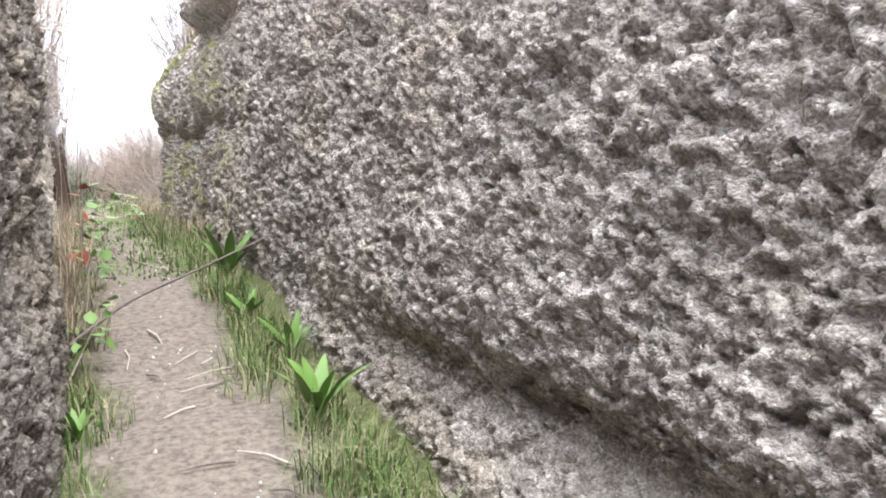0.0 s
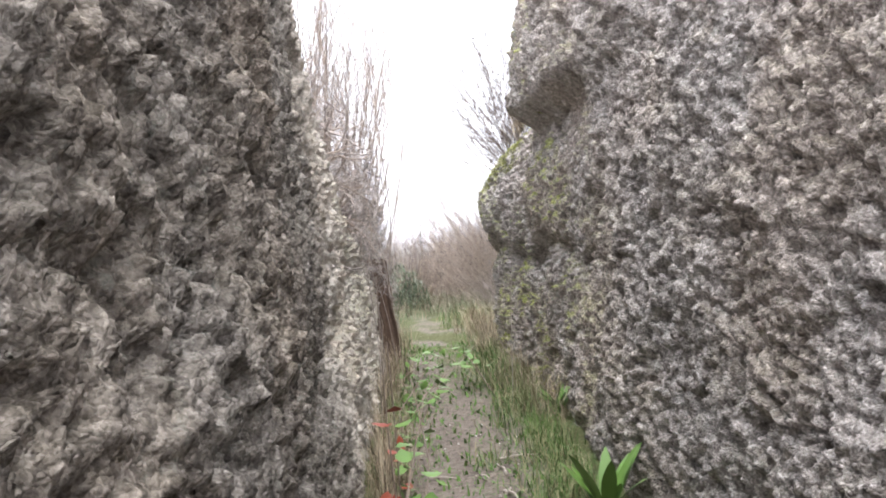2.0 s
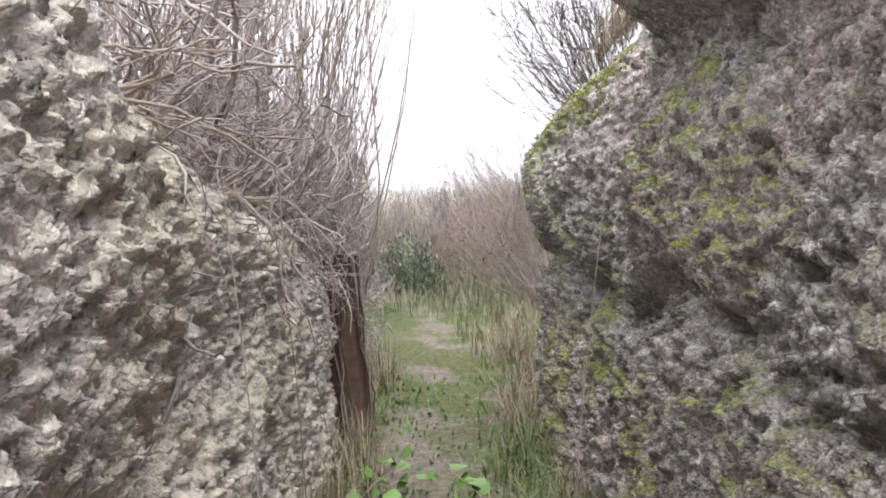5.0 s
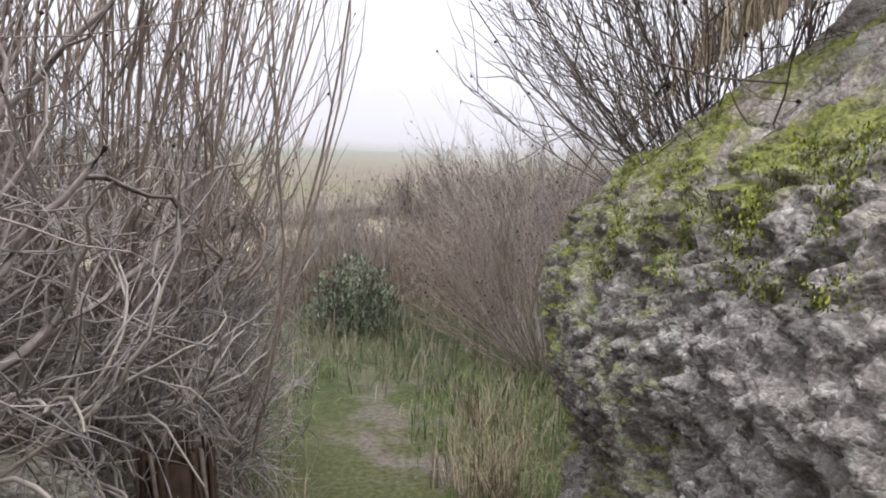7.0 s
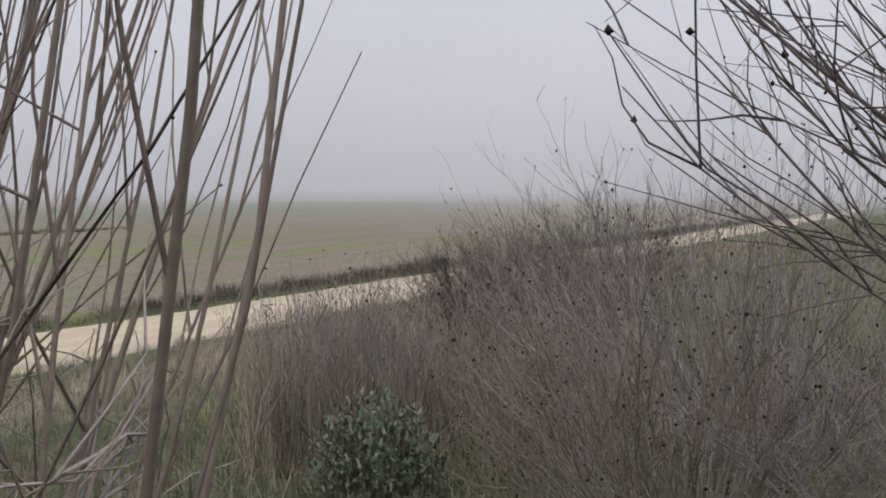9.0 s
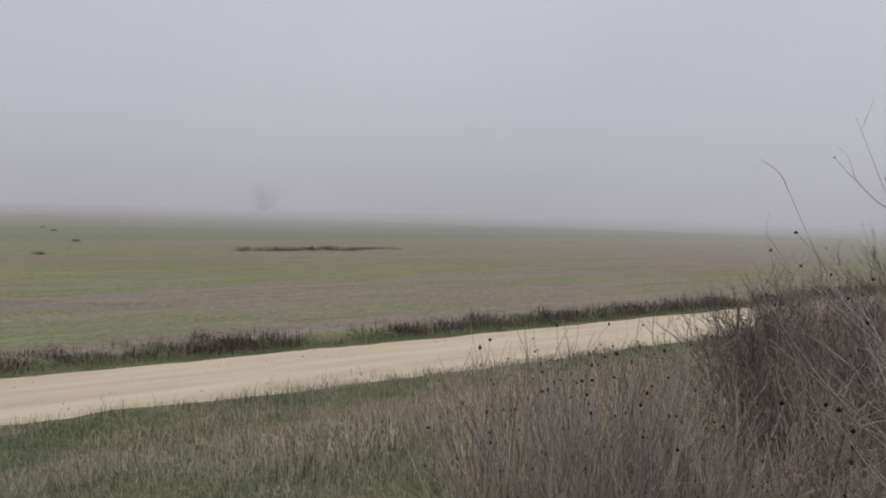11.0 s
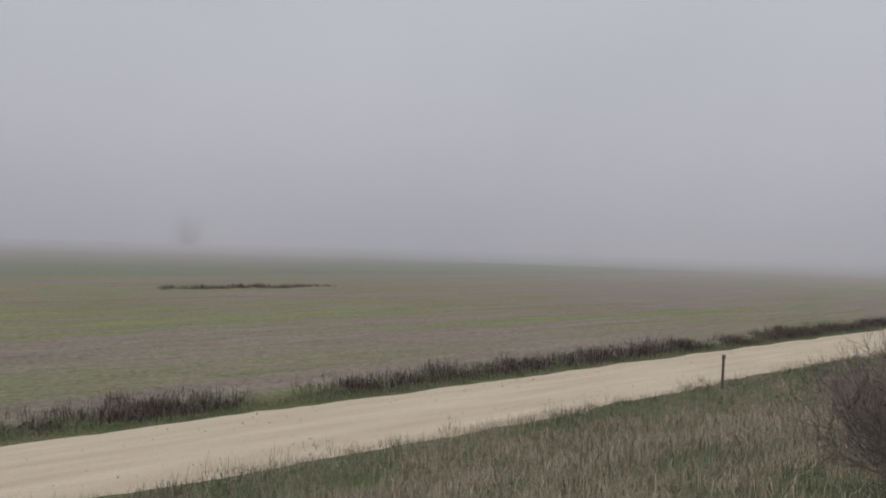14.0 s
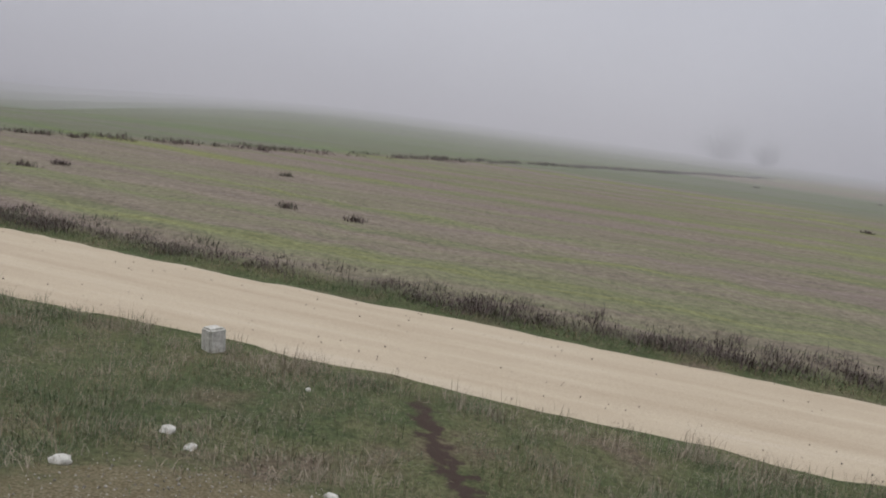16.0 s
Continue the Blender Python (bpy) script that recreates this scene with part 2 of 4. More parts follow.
    # a muddy rut worn down to the road
    rut = maths(nt, "ABSOLUTE", maths(nt, "ADD", maths(nt, "SUBTRACT", s, 8.7), maths(nt, "ADD", maths(nt, "MULTIPLY", maths(nt, "SUBTRACT", d, 15.6), 0.48), maths(nt, "MULTIPLY", maths(nt, "SUBTRACT", n1, 0.5), 1.1))))
    worn = maths(nt, "MULTIPLY", maths(nt, "SUBTRACT", 1.0, step_node(nt, rut, 0.05, 0.2)), maths(nt, "MULTIPLY", step_node(nt, d, 12.5, 13.5), maths(nt, "SUBTRACT", 1.0, step_node(nt, d, 19.2, 19.8))))
    col = mix_node(nt, worn, col, (0.06, 0.042, 0.034))
    nt.links.new(col, b.inputs["Base Color"])
    h = maths(nt, "ADD", n2, maths(nt, "MULTIPLY", n1, 0.6))
    bump_node(nt, b, h, 0.8, 0.03)
    return m


def road_material():
    m, nt, b = material("pale_gravel", 0.95, 0.1)
    pos = place_node(nt)
    sep = nt.nodes.new("ShaderNodeSeparateXYZ")
    nt.links.new(pos, sep.inputs[0])
    d = maths(nt, "ADD", maths(nt, "MULTIPLY", sep.outputs[0], -UY), maths(nt, "MULTIPLY", sep.outputs[1], UX))
    s = maths(nt, "ADD", maths(nt, "MULTIPLY", sep.outputs[0], UX), maths(nt, "MULTIPLY", sep.outputs[1], UY))
    comb = nt.nodes.new("ShaderNodeCombineXYZ")
    nt.links.new(maths(nt, "MULTIPLY", s, 0.15), comb.inputs[0])
    nt.links.new(maths(nt, "MULTIPLY", d, 1.6), comb.inputs[1])
    lane = noise_node(nt, comb.outputs[0], 1.0, 4, 0.6)
    grit = noise_node(nt, pos, 45.0, 4, 0.7)
    col = ramp_node(nt, lane, (0.3, (0.41, 0.335, 0.245)), (0.55, (0.47, 0.395, 0.295)), (0.75, (0.51, 0.44, 0.35)))
    col = mix_node(nt, 0.6, col, ramp_node(nt, grit, (0.32, (0.70, 0.68, 0.66)), (0.6, (1.06, 1.05, 1.04))), "MULTIPLY")
    nt.links.new(col, b.inputs["Base Color"])
    bump_node(nt, b, grit, 0.6, 0.01)
    return m


def haze_glow_material(name, amount, low, high):
    """A glowing sheet imitates drifting fog's haze: thin at the ground, level above."""
    m = bpy.data.materials.new(name)
    m.use_nodes = True
    nt = m.node_tree
    nt.nodes.clear()
    out = nt.nodes.new("ShaderNodeOutputMaterial")
    pos = place_node(nt)
    sep = nt.nodes.new("ShaderNodeSeparateXYZ")
    nt.links.new(pos, sep.inputs[0])
    # the haze's light is emitted here, brighter upwards and in soft patches
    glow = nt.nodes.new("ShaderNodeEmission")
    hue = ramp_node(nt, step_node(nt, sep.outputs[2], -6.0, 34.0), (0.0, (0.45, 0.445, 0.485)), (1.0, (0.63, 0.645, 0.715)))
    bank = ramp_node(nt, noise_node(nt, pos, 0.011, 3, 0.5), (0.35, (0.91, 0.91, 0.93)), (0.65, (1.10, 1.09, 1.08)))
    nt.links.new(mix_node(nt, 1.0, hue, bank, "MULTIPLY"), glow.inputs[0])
    clear = nt.nodes.new("ShaderNodeBsdfTransparent")
    mix = nt.nodes.new("ShaderNodeMixShader")
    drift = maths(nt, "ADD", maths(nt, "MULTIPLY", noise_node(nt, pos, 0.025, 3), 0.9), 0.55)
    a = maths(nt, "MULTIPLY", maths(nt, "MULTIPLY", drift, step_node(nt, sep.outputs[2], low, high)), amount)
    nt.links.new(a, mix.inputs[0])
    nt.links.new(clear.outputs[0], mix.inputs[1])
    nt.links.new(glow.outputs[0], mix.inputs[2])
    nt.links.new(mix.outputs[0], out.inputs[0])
    return m


# ---- mesh helpers ----
def mesh_object(name, verts, faces, mat, parent=None, smooth=True):
    me = bpy.data.meshes.new(name)
    verts = np.asarray(verts, dtype=np.float32).reshape(-1, 3)
    faces = np.asarray(faces, dtype=np.int32)
    n = faces.shape[1]
    me.vertices.add(len(verts))
    me.vertices.foreach_set("co", verts.ravel())
    me.loops.add(faces.size)
    me.loops.foreach_set("vertex_index", faces.ravel())
    me.polygons.add(len(faces))
    me.polygons.foreach_set("loop_start", np.arange(0, faces.size, n, dtype=np.int32))
    if smooth:
        me.polygons.foreach_set("use_smooth", np.ones(len(faces), dtype=bool))
    me.update(calc_edges=True)
    me.materials.append(mat)
    ob = new(name, me)
    if parent:
        ob.parent = parent
    return ob


def part(name, bm, mat, parent, label=""):
    me = bpy.data.meshes.new(name)
    bm.to_mesh(me)
    bm.free()
    me.materials.append(mat)
    ob = new(name, me)
    ob.parent = parent
    return tagged(ob, label)


def thing(name, at, label, category, group=""):
    ob = new(name)
    ob.empty_display_size = 0.1
    ob.location = at
    return tagged(ob, label, category, group)


def grid_faces(nu, nv):
    i = np.arange((nu - 1) * (nv - 1))
    a = (i // (nv - 1)) * nv + i % (nv - 1)
    return np.stack([a, a + nv, a + nv + 1, a + 1], 1)


def tubes(lines, radii, sides=3):
    """Vertices and faces of many thin tapering stems: lines (N, K, 3), radii (N, K)."""
    lines, radii = np.asarray(lines, float), np.asarray(radii, float)
    n, k, _ = lines.shape
    tan = np.gradient(lines, axis=1)
    tan /= np.linalg.norm(tan, axis=2, keepdims=True) + 1e-9
    ref = np.where(np.abs(tan[..., 2:3]) > 0.8, [1.0, 0.0, 0.0], [0.0, 0.0, 1.0])
    a = np.cross(tan, ref)
    a /= np.linalg.norm(a, axis=2, keepdims=True) + 1e-9
    b = np.cross(tan, a)
    ang = np.arange(sides) * 2 * np.pi / sides
    v = lines[:, :, None] + radii[:, :, None, None] * (a[:, :, None] * np.cos(ang)[:, None] + b[:, :, None] * np.sin(ang)[:, None])
    base = (np.arange(n)[:, None, None] * k + np.arange(k - 1)[None, :, None]) * sides
    j = np.arange(sides)[None, None]
    j2 = (j + 1) % sides
    f = np.stack([base + j, base + j2, base + sides + j2, base + sides + j], -1).reshape(-1, 4)
    return v.reshape(-1, 3), f


def blades(roots, lengths, widths, lean, heading, rng, droop=0.5):
    """Grass blades, three triangles each: bent ribbons that taper to a point."""
    n = len(roots)
    side = np.stack([-np.sin(heading), np.cos(heading), np.zeros(n)], 1) * widths[:, None] / 2
    out = np.stack([np.cos(heading), np.sin(heading), np.zeros(n)], 1)
    up = np.array([0, 0, 1.0])
    mid = roots + up * (lengths * 0.55 * np.cos(lean))[:, None] + out * (lengths * 0.55 * np.sin(lean))[:, None]
    l2 = lean + droop * (0.4 + rng.random(n))
    tip = mid + up * (lengths * 0.45 * np.cos(l2))[:, None] + out * (lengths * 0.45 * np.sin(l2))[:, None]
    v = np.stack([roots - side, roots + side, mid + side * 0.7, mid - side * 0.7, tip], 1)
    b = np.arange(n)[:, None] * 5
    f = np.concatenate([b + [0, 1, 2], b + [0, 2, 3], b + [3, 2, 4]], 0)
    return v.reshape(-1, 3), f


def smooth01(x, a, b):
    t = np.clip((np.asarray(x, float) - a) / (b - a), 0, 1)
    return t * t * (3 - 2 * t)


# ---- the lie of the land ----
def ground_z(x, y):
    x, y = np.asarray(x, float), np.asarray(y, float)
    d, s = across(x, y), along(x, y)
    gully = np.interp(y, [-8, -3, 0, 2.5, 5.7, 7.2, 8.6, 9.4, 12], [-0.5, -0.25, 0.0, 0.5, 0.84, 0.86, 0.86, 0.88, 0.92])
    slope = np.interp(d, [-200, 5, 9.5, 12, 14.5, 16.7, 18.6, ROAD_NEAR + 0.1, ROAD_FAR, 26.5, 60, 110, 220, 400, 3000],
                      [0.9, 0.92, 0.85, 0.25, -0.40, -0.88, -1.06, -1.16, -1.16, -0.92, -0.8, -0.4, 0.5, 1.2, 1.7])
    w = smooth01(d, 4.5, 7.0)
    z = gully * (1 - w) + slope * w
    # the field drops away towards its far left
    z = z - smooth01(-s / np.maximum(d, 1.0), 0.3, 0.9) * smooth01(d, 42, 120) * 6.0
    near = smooth01(d, 120, 60)
    return z + near * 0.05 * np.sin(x * 1.3 + 2 * np.sin(y * 0.7)) * np.cos(y * 1.1 + x * 0.4) * smooth01(np.abs(d - 22.1), 2.2, 3.4)


def build_ground():
    def axis(lo, hi, fine, grow):
        pts = list(np.arange(lo, hi + 1e-6, fine))
        st = fine
        while pts[-1] < 1500:
            st = min(st * grow, 150)
            pts.append(pts[-1] + st)
        st = fine
        while pts[0] > -1500:
            st = min(st * grow, 150)
            pts.insert(0, pts[0] - st)
        return np.array(pts)
    xs, ys = axis(-24, 12, 0.16, 1.12), axis(-3, 42, 0.16, 1.12)
    gx, gy = np.meshgrid(xs, ys, indexing="ij")
    gz = ground_z(gx, gy)
    rng = np.random.default_rng(3)
    gz = gz + (rng.random(gz.shape) - 0.5) * 0.02 * (np.abs(across(gx, gy) - 22.1) > 2.5) * (across(gx, gy) < 30)
    ob = mesh_object("ground", np.stack([gx, gy, gz], -1), grid_faces(len(xs), len(ys)), ground_material())
    tagged(ob, "earth path, rough turf slope and striped stubble field", "ground", kind="structure")


build_ground()


def build_road():
    s = np.arange(-160, 260, 0.35)
    t = np.linspace(0, 1, 15)
    rng = np.random.default_rng(5)
    w1 = np.convolve(rng.normal(0, 0.20, len(s)), np.ones(4) / 4, "same") + 0.25 * np.sin(s * 0.21)
    w2 = np.convolve(rng.normal(0, 0.16, len(s)), np.ones(4) / 4, "same")
    lo, hi = ROAD_NEAR + w1 * 0.8, ROAD_FAR + w2 * 0.8
    d = lo[:, None] + (hi - lo)[:, None] * t
    ss = np.repeat(s[:, None], len(t), 1)
    x, y = UX * ss - UY * d, UY * ss + UX * d
    z = ground_z(x, y) + 0.012 + 0.05 * np.sin(np.pi * t) - 0.02 * np.exp(-((t - 0.3) / 0.08) ** 2) - 0.02 * np.exp(-((t - 0.72) / 0.08) ** 2)
    z = np.maximum(z, -1.16 + 0.006)
    z[:, 0] -= 0.05
    z[:, -1] -= 0.05
    ob = mesh_object("road", np.stack([x, y, z], -1), grid_faces(len(s), len(t)), road_material())
    tagged(ob, "pale sandy gravel farm track with worn wheel lanes", "road", kind="structure")


build_road()


def relief(p, seed):
    """Clods, pits and stones of the conglomerate, in metres outwards."""
    v = Vector((p[0] + seed, p[1], p[2]))
    # the bedding is warped, so nothing lines up
    w = v + noise.noise_vector(v * 2.3) * 0.10 + noise.noise_vector(v * 8.0) * 0.025
    big = noise.fractal(v * 1.7, 1.0, 2.1, 3) * 0.045
    bed = noise.noise(Vector((w.x * 1.5, w.y * 1.5, w.z * 7.0))) * 0.022
    dd, _ = noise.voronoi(Vector((w.x, w.y, w.z * 1.25)) * 12.0)
    clod = (0.42 - dd[0]) * 0.030
    de, _ = noise.voronoi(w * 29.0)
    pebble = (0.42 - de[0]) * 0.030
    pit = noise.noise(Vector((w.x, w.y, w.z * 0.75)) * 13.0 + Vector((7, 3, 1))) + 0.35 * noise.noise(w * 33.0)
    q = min(1.0, max(0.0, (pit - 0.2) / 0.10))
    hole = -0.042 * q * q * (3 - 2 * q)
    fine = noise.fractal(v * 38.0, 0.45, 2.1, 3) * 0.017
    if seed == 0.0 and p[1] < 2.4:
        # slanting ribs where the bank was cut
        k = min(1.0, (2.4 - p[1]) / 0.8) * min(1.0, max(0.0, (p[2] - 0.9) / 0.4))
        big += k * 0.035 * noise.noise(Vector((w.y * 1.0 - w.z * 0.8, (w.y * 0.8 + w.z) * 7.0, 3.0)))
    # the inner stretch is finer grained than the weathered mouth
    t = min(1.0, max(0.0, (p[1] - 2.5) / 3.0))
    k = (0.62 if seed == 0.0 else 0.75) * (1 - t) + t
    return big + (bed + clod + hole) * k + pebble * (0.4 + 0.6 * k) + fine


def build_bank(name, foot, top_of, side, lean, undercut, back_slope, mat, label, seed, step=0.0115):
    """A bank of crumbling rock: a face that follows the foot line, and a top that runs back from it."""
    pts = np.array(foot, float)
    seg = np.r_[0, np.cumsum(np.linalg.norm(np.diff(pts, axis=0), axis=1))]
    u = np.linspace(0, seg[-1], int(seg[-1] / 0.01))
    fx, fy = np.interp(u, seg, pts[:, 0]), np.interp(u, seg, pts[:, 1])
    for _ in range(140):
        fx[1:-1] = (fx[:-2] + fx[1:-1] * 2 + fx[2:]) / 4
        fy[1:-1] = (fy[:-2] + fy[1:-1] * 2 + fy[2:]) / 4
    # close-set where the path runs, wide apart at the hidden ends
    fine = (fy > -0.2) & (np.abs(fx) < 1.6)
    pick = fine | (np.arange(len(u)) % 6 == 0)
    fx, fy = fx[pick], fy[pick]
    n = len(fx)
    tx, ty = np.gradient(fx), np.gradient(fy)
    ln = np.hypot(tx, ty)
    nx, ny = -ty / ln * side, tx / ln * side      # out of the bank, into the gully
    z0 = ground_z(fx, fy) - 0.25
    z1 = top_of(fx, fy)
    nv = int((np.max(z1 - z0)) / step)
    back = np.r_[0.03, 0.07, 0.12, 0.18, 0.25, 0.33, 0.42, 0.53, 0.66, 0.82, 1.0, 1.3, 1.7, 2.3, 3.2, 4.5, 6.5, 9.0]
    rows = nv + len(back)
    v = np.zeros((n, rows, 3))
    for i in range(n):
        for j in range(rows):
            if j < nv:
                h = j / (nv - 1)
                z = z0[i] + (z1[i] - z0[i]) * h
                o = -lean * (z - z0[i]) + undercut(fy[i], z)
                o -= 0.10 * max(0.0, h - 0.86) ** 2 / 0.02
            else:
                b = back[j - nv]
                z = z1[i] + back_slope(fy[i]) * b / (1 + 0.12 * b)
                o = -lean * (z1[i] - z0[i]) + undercut(fy[i], z1[i]) - 0.098 - b
            p = (fx[i] + nx[i] * o, fy[i] + ny[i] * o, z)
            r = relief(p, seed)
            k = 1.0 if j < nv else max(0.35, 1.0 - back[j - nv])
            v[i, j] = (p[0] + nx[i] * r * k, p[1] + ny[i] * r * k, p[2] + (r * 0.8 if j >= nv else r * 0.25))
    f = grid_faces(n, rows)
    if side > 0:
        f = f[:, ::-1]
    ob = mesh_object(name, v, f, mat)
    tagged(ob, label, "rock bank", kind="structure")
    return v[:, nv - 30:]


def right_top(x, y):
    return np.interp(y, [-5, 1.2, 3.4, 5.4, 6.2, 6.42, 6.62, 7.2, 7.86, 8.2, 8.5, 8.8, 9.2, 10], [2.1, 2.15, 2.65, 3.3, 3.15, 2.85, 2.46, 2.37, 2.27, 2.22, 2.05, 1.8, 1.45, 1.3])


def right_back(y):
    """How steeply the top rises behind the face."""
    return 0.2 + 0.9 * float(smooth01(y, 6.3, 7.4))


def right_profile(y, z):
    bulge = 0.05 * math.exp(-((z - 1.95) / 0.2) ** 2) * float(smooth01(y, 6.0, 7.2))
    notch = -0.11 * math.exp(-((z - (0.62 + 0.03 * y)) / 0.11) ** 2) * (1 - float(smooth01(y, 2.0, 3.2)))
    brow = 0.15 * float(smooth01(z, 2.34, 2.50)) * float(smooth01(y, 4.2, 5.6)) * (1 - float(smooth01(y, 6.45, 6.7)))
    under = -0.06 * math.exp(-((z - 2.3) / 0.09) ** 2) * float(smooth01(y, 4.8, 5.8)) * (1 - float(smooth01(y, 6.4, 6.8)))
    lip = z - 1.68 - 0.05 * math.sin(y * 4.3) - 0.03 * math.sin(y * 11.0)
    hollow = -(0.045 * (1 - float(smooth01(lip, -0.10, 0.04))) + 0.075 * math.exp(-((lip + 0.03) / 0.06) ** 2)) * float(smooth01(y, 5.0, 6.2))
    return bulge + notch + brow + under + hollow


SHOULDER = build_bank("bank_right", [(0.93, -4.5), (0.93, 4), (0.88, 6.2), (0.74, 7.7), (0.76, 8.1), (0.88, 8.6), (1.12, 9.0), (1.8, 9.25), (3.5, 9.6), (7, 10.2)],
                      right_top, 1, 0.06, right_profile, right_back, ROCK_R,
                      "grey crumbling conglomerate bank with moss along its top", 0.0)


def left_top(x, y):
    return np.interp(y, [-5, 1.2, 3.0, 4.6, 5.3, 5.6, 5.9, 6.4, 7.3, 7.9, 9.0], [2.1, 2.2, 2.75, 3.0, 2.8, 2.55, 2.2, 2.02, 1.82, 1.66, 1.5])


def left_profile(y, z):
    return -0.05 * math.exp(-((z - 0.8 - 0.12 * y) / 0.15) ** 2)


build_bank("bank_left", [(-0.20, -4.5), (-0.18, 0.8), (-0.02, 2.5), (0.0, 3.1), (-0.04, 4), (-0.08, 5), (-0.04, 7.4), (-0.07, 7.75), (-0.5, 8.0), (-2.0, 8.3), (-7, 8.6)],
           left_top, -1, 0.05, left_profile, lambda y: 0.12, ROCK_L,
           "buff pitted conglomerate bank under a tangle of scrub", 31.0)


def build_back():
    """The gully goes on behind: a plain slope of the same rock closes it."""
    xs, zs = np.linspace(-0.9, 1.7, 60), np.linspace(-0.9, 1.3, 90)
    v = [(x, -4.2 + 0.25 * noise.fractal(Vector((x, 0, z)) * 1.5, 1, 2, 4) - 0.8 * (z - 1), z) for x in xs for z in zs]
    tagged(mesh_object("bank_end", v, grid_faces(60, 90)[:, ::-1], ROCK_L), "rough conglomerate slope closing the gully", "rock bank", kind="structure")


build_back()


# ---- fog in the distance: haze imitated by rings of glowing sheets ----
def build_haze_sheets():
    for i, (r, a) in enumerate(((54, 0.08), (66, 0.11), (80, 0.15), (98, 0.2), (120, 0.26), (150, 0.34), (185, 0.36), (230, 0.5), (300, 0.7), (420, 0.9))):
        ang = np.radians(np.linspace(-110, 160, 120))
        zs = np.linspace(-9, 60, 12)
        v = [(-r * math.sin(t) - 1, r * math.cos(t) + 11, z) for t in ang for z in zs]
        ob = mesh_object("backdrop", v, grid_faces(120, 12), haze_glow_material("haze_glow", a, -3.5 if r < 140 else -8.0, 3.2 if r < 140 else -3.0))
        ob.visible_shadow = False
        tagged(ob, "glowing see-through sheet imitating grey winter fog over the field", "fog", kind="structure")


build_haze_sheets()


# ---- scrub and plants ----
def shoots(rng, base, count, length, spread, up, wig, k=9, radius=0.006, around=0.12, lean=(0, 0)):
    """Curved stems from one stool: they leave outwards and bend up."""
    az = rng.random(count) * 2 * np.pi
    tilt = spread * np.sqrt(rng.random(count))
    L = length * (0.55 + 0.45 * rng.random(count))
    start = np.array(base) + np.stack([np.cos(az), np.sin(az), np.zeros(count)], 1) * around * np.sqrt(rng.random(count))[:, None]
    d = np.stack([np.sin(tilt) * np.cos(az) + lean[0], np.sin(tilt) * np.sin(az) + lean[1], np.cos(tilt)], 1)
    d /= np.linalg.norm(d, axis=1, keepdims=True)
    pts = [start]
    p = start.copy()
    for _ in range(k - 1):
        d = d + rng.normal(0, wig, d.shape) + np.array([0, 0, up])
        d /= np.linalg.norm(d, axis=1, keepdims=True)
        p = p + d * (L / (k - 1))[:, None]
        pts.append(p.copy())
    lines = np.stack(pts, 1)
    rad = radius * (0.7 + 0.6 * rng.random(count))[:, None] * np.linspace(1, 0.28, k)[None]
    return lines, rad


def side_twigs(rng, lines, per, length, up=0.1, wig=0.25, k=5, radius=0.0025, first=0.25, splay=0.7):
    n, kk, _ = lines.shape
    idx = np.repeat(np.arange(n), per)
    f = first + (1 - first) * rng.random(len(idx))
    j = np.minimum((f * (kk - 1)).astype(int), kk - 2)
    fr = f * (kk - 1) - j
    p = lines[idx, j] * (1 - fr)[:, None] + lines[idx, j + 1] * fr[:, None]
    d = lines[idx, j + 1] - lines[idx, j]
    d /= np.linalg.norm(d, axis=1, keepdims=True) + 1e-9
    d = d + rng.normal(0, splay * 0.6, d.shape)
    d /= np.linalg.norm(d, axis=1, keepdims=True)
    L = length * (0.4 + 0.6 * rng.random(len(idx)))
    pts = [p.copy()]
    for _ in range(k - 1):
        d = d + rng.normal(0, wig, d.shape) + np.array([0, 0, up])
        d /= np.linalg.norm(d, axis=1, keepdims=True)
        p = p + d * (L / (k - 1))[:, None]
        pts.append(p.copy())
    rad = radius * (0.7 + 0.6 * rng.random(len(idx)))[:, None] * np.linspace(1, 0.4, k)[None]
    return np.stack(pts, 1), rad


def beads(rng, at, size, mat, name, parent):
    """Dry seed heads: small eight-sided burrs, longer than wide."""
    oct_v = np.array([(1, 0, 0), (0, 1, 0), (-1, 0, 0), (0, -1, 0), (0, 0, 1.3), (0, 0, -1)], float)
    oct_f = np.array([(0, 1, 4), (1, 2, 4), (2, 3, 4), (3, 0, 4), (1, 0, 5), (2, 1, 5), (3, 2, 5), (0, 3, 5)])
    n = len(at)
    sc = size * (0.6 + 0.8 * rng.random((n, 1, 1))) * (0.7 + 0.6 * rng.random((n, 6, 1)))
    v = at[:, None] + oct_v[None] * sc
    f = (np.arange(n)[:, None, None] * 6 + oct_f[None]).reshape(-1, 3)
    return mesh_object(name, v, f, mat, parent, smooth=False)


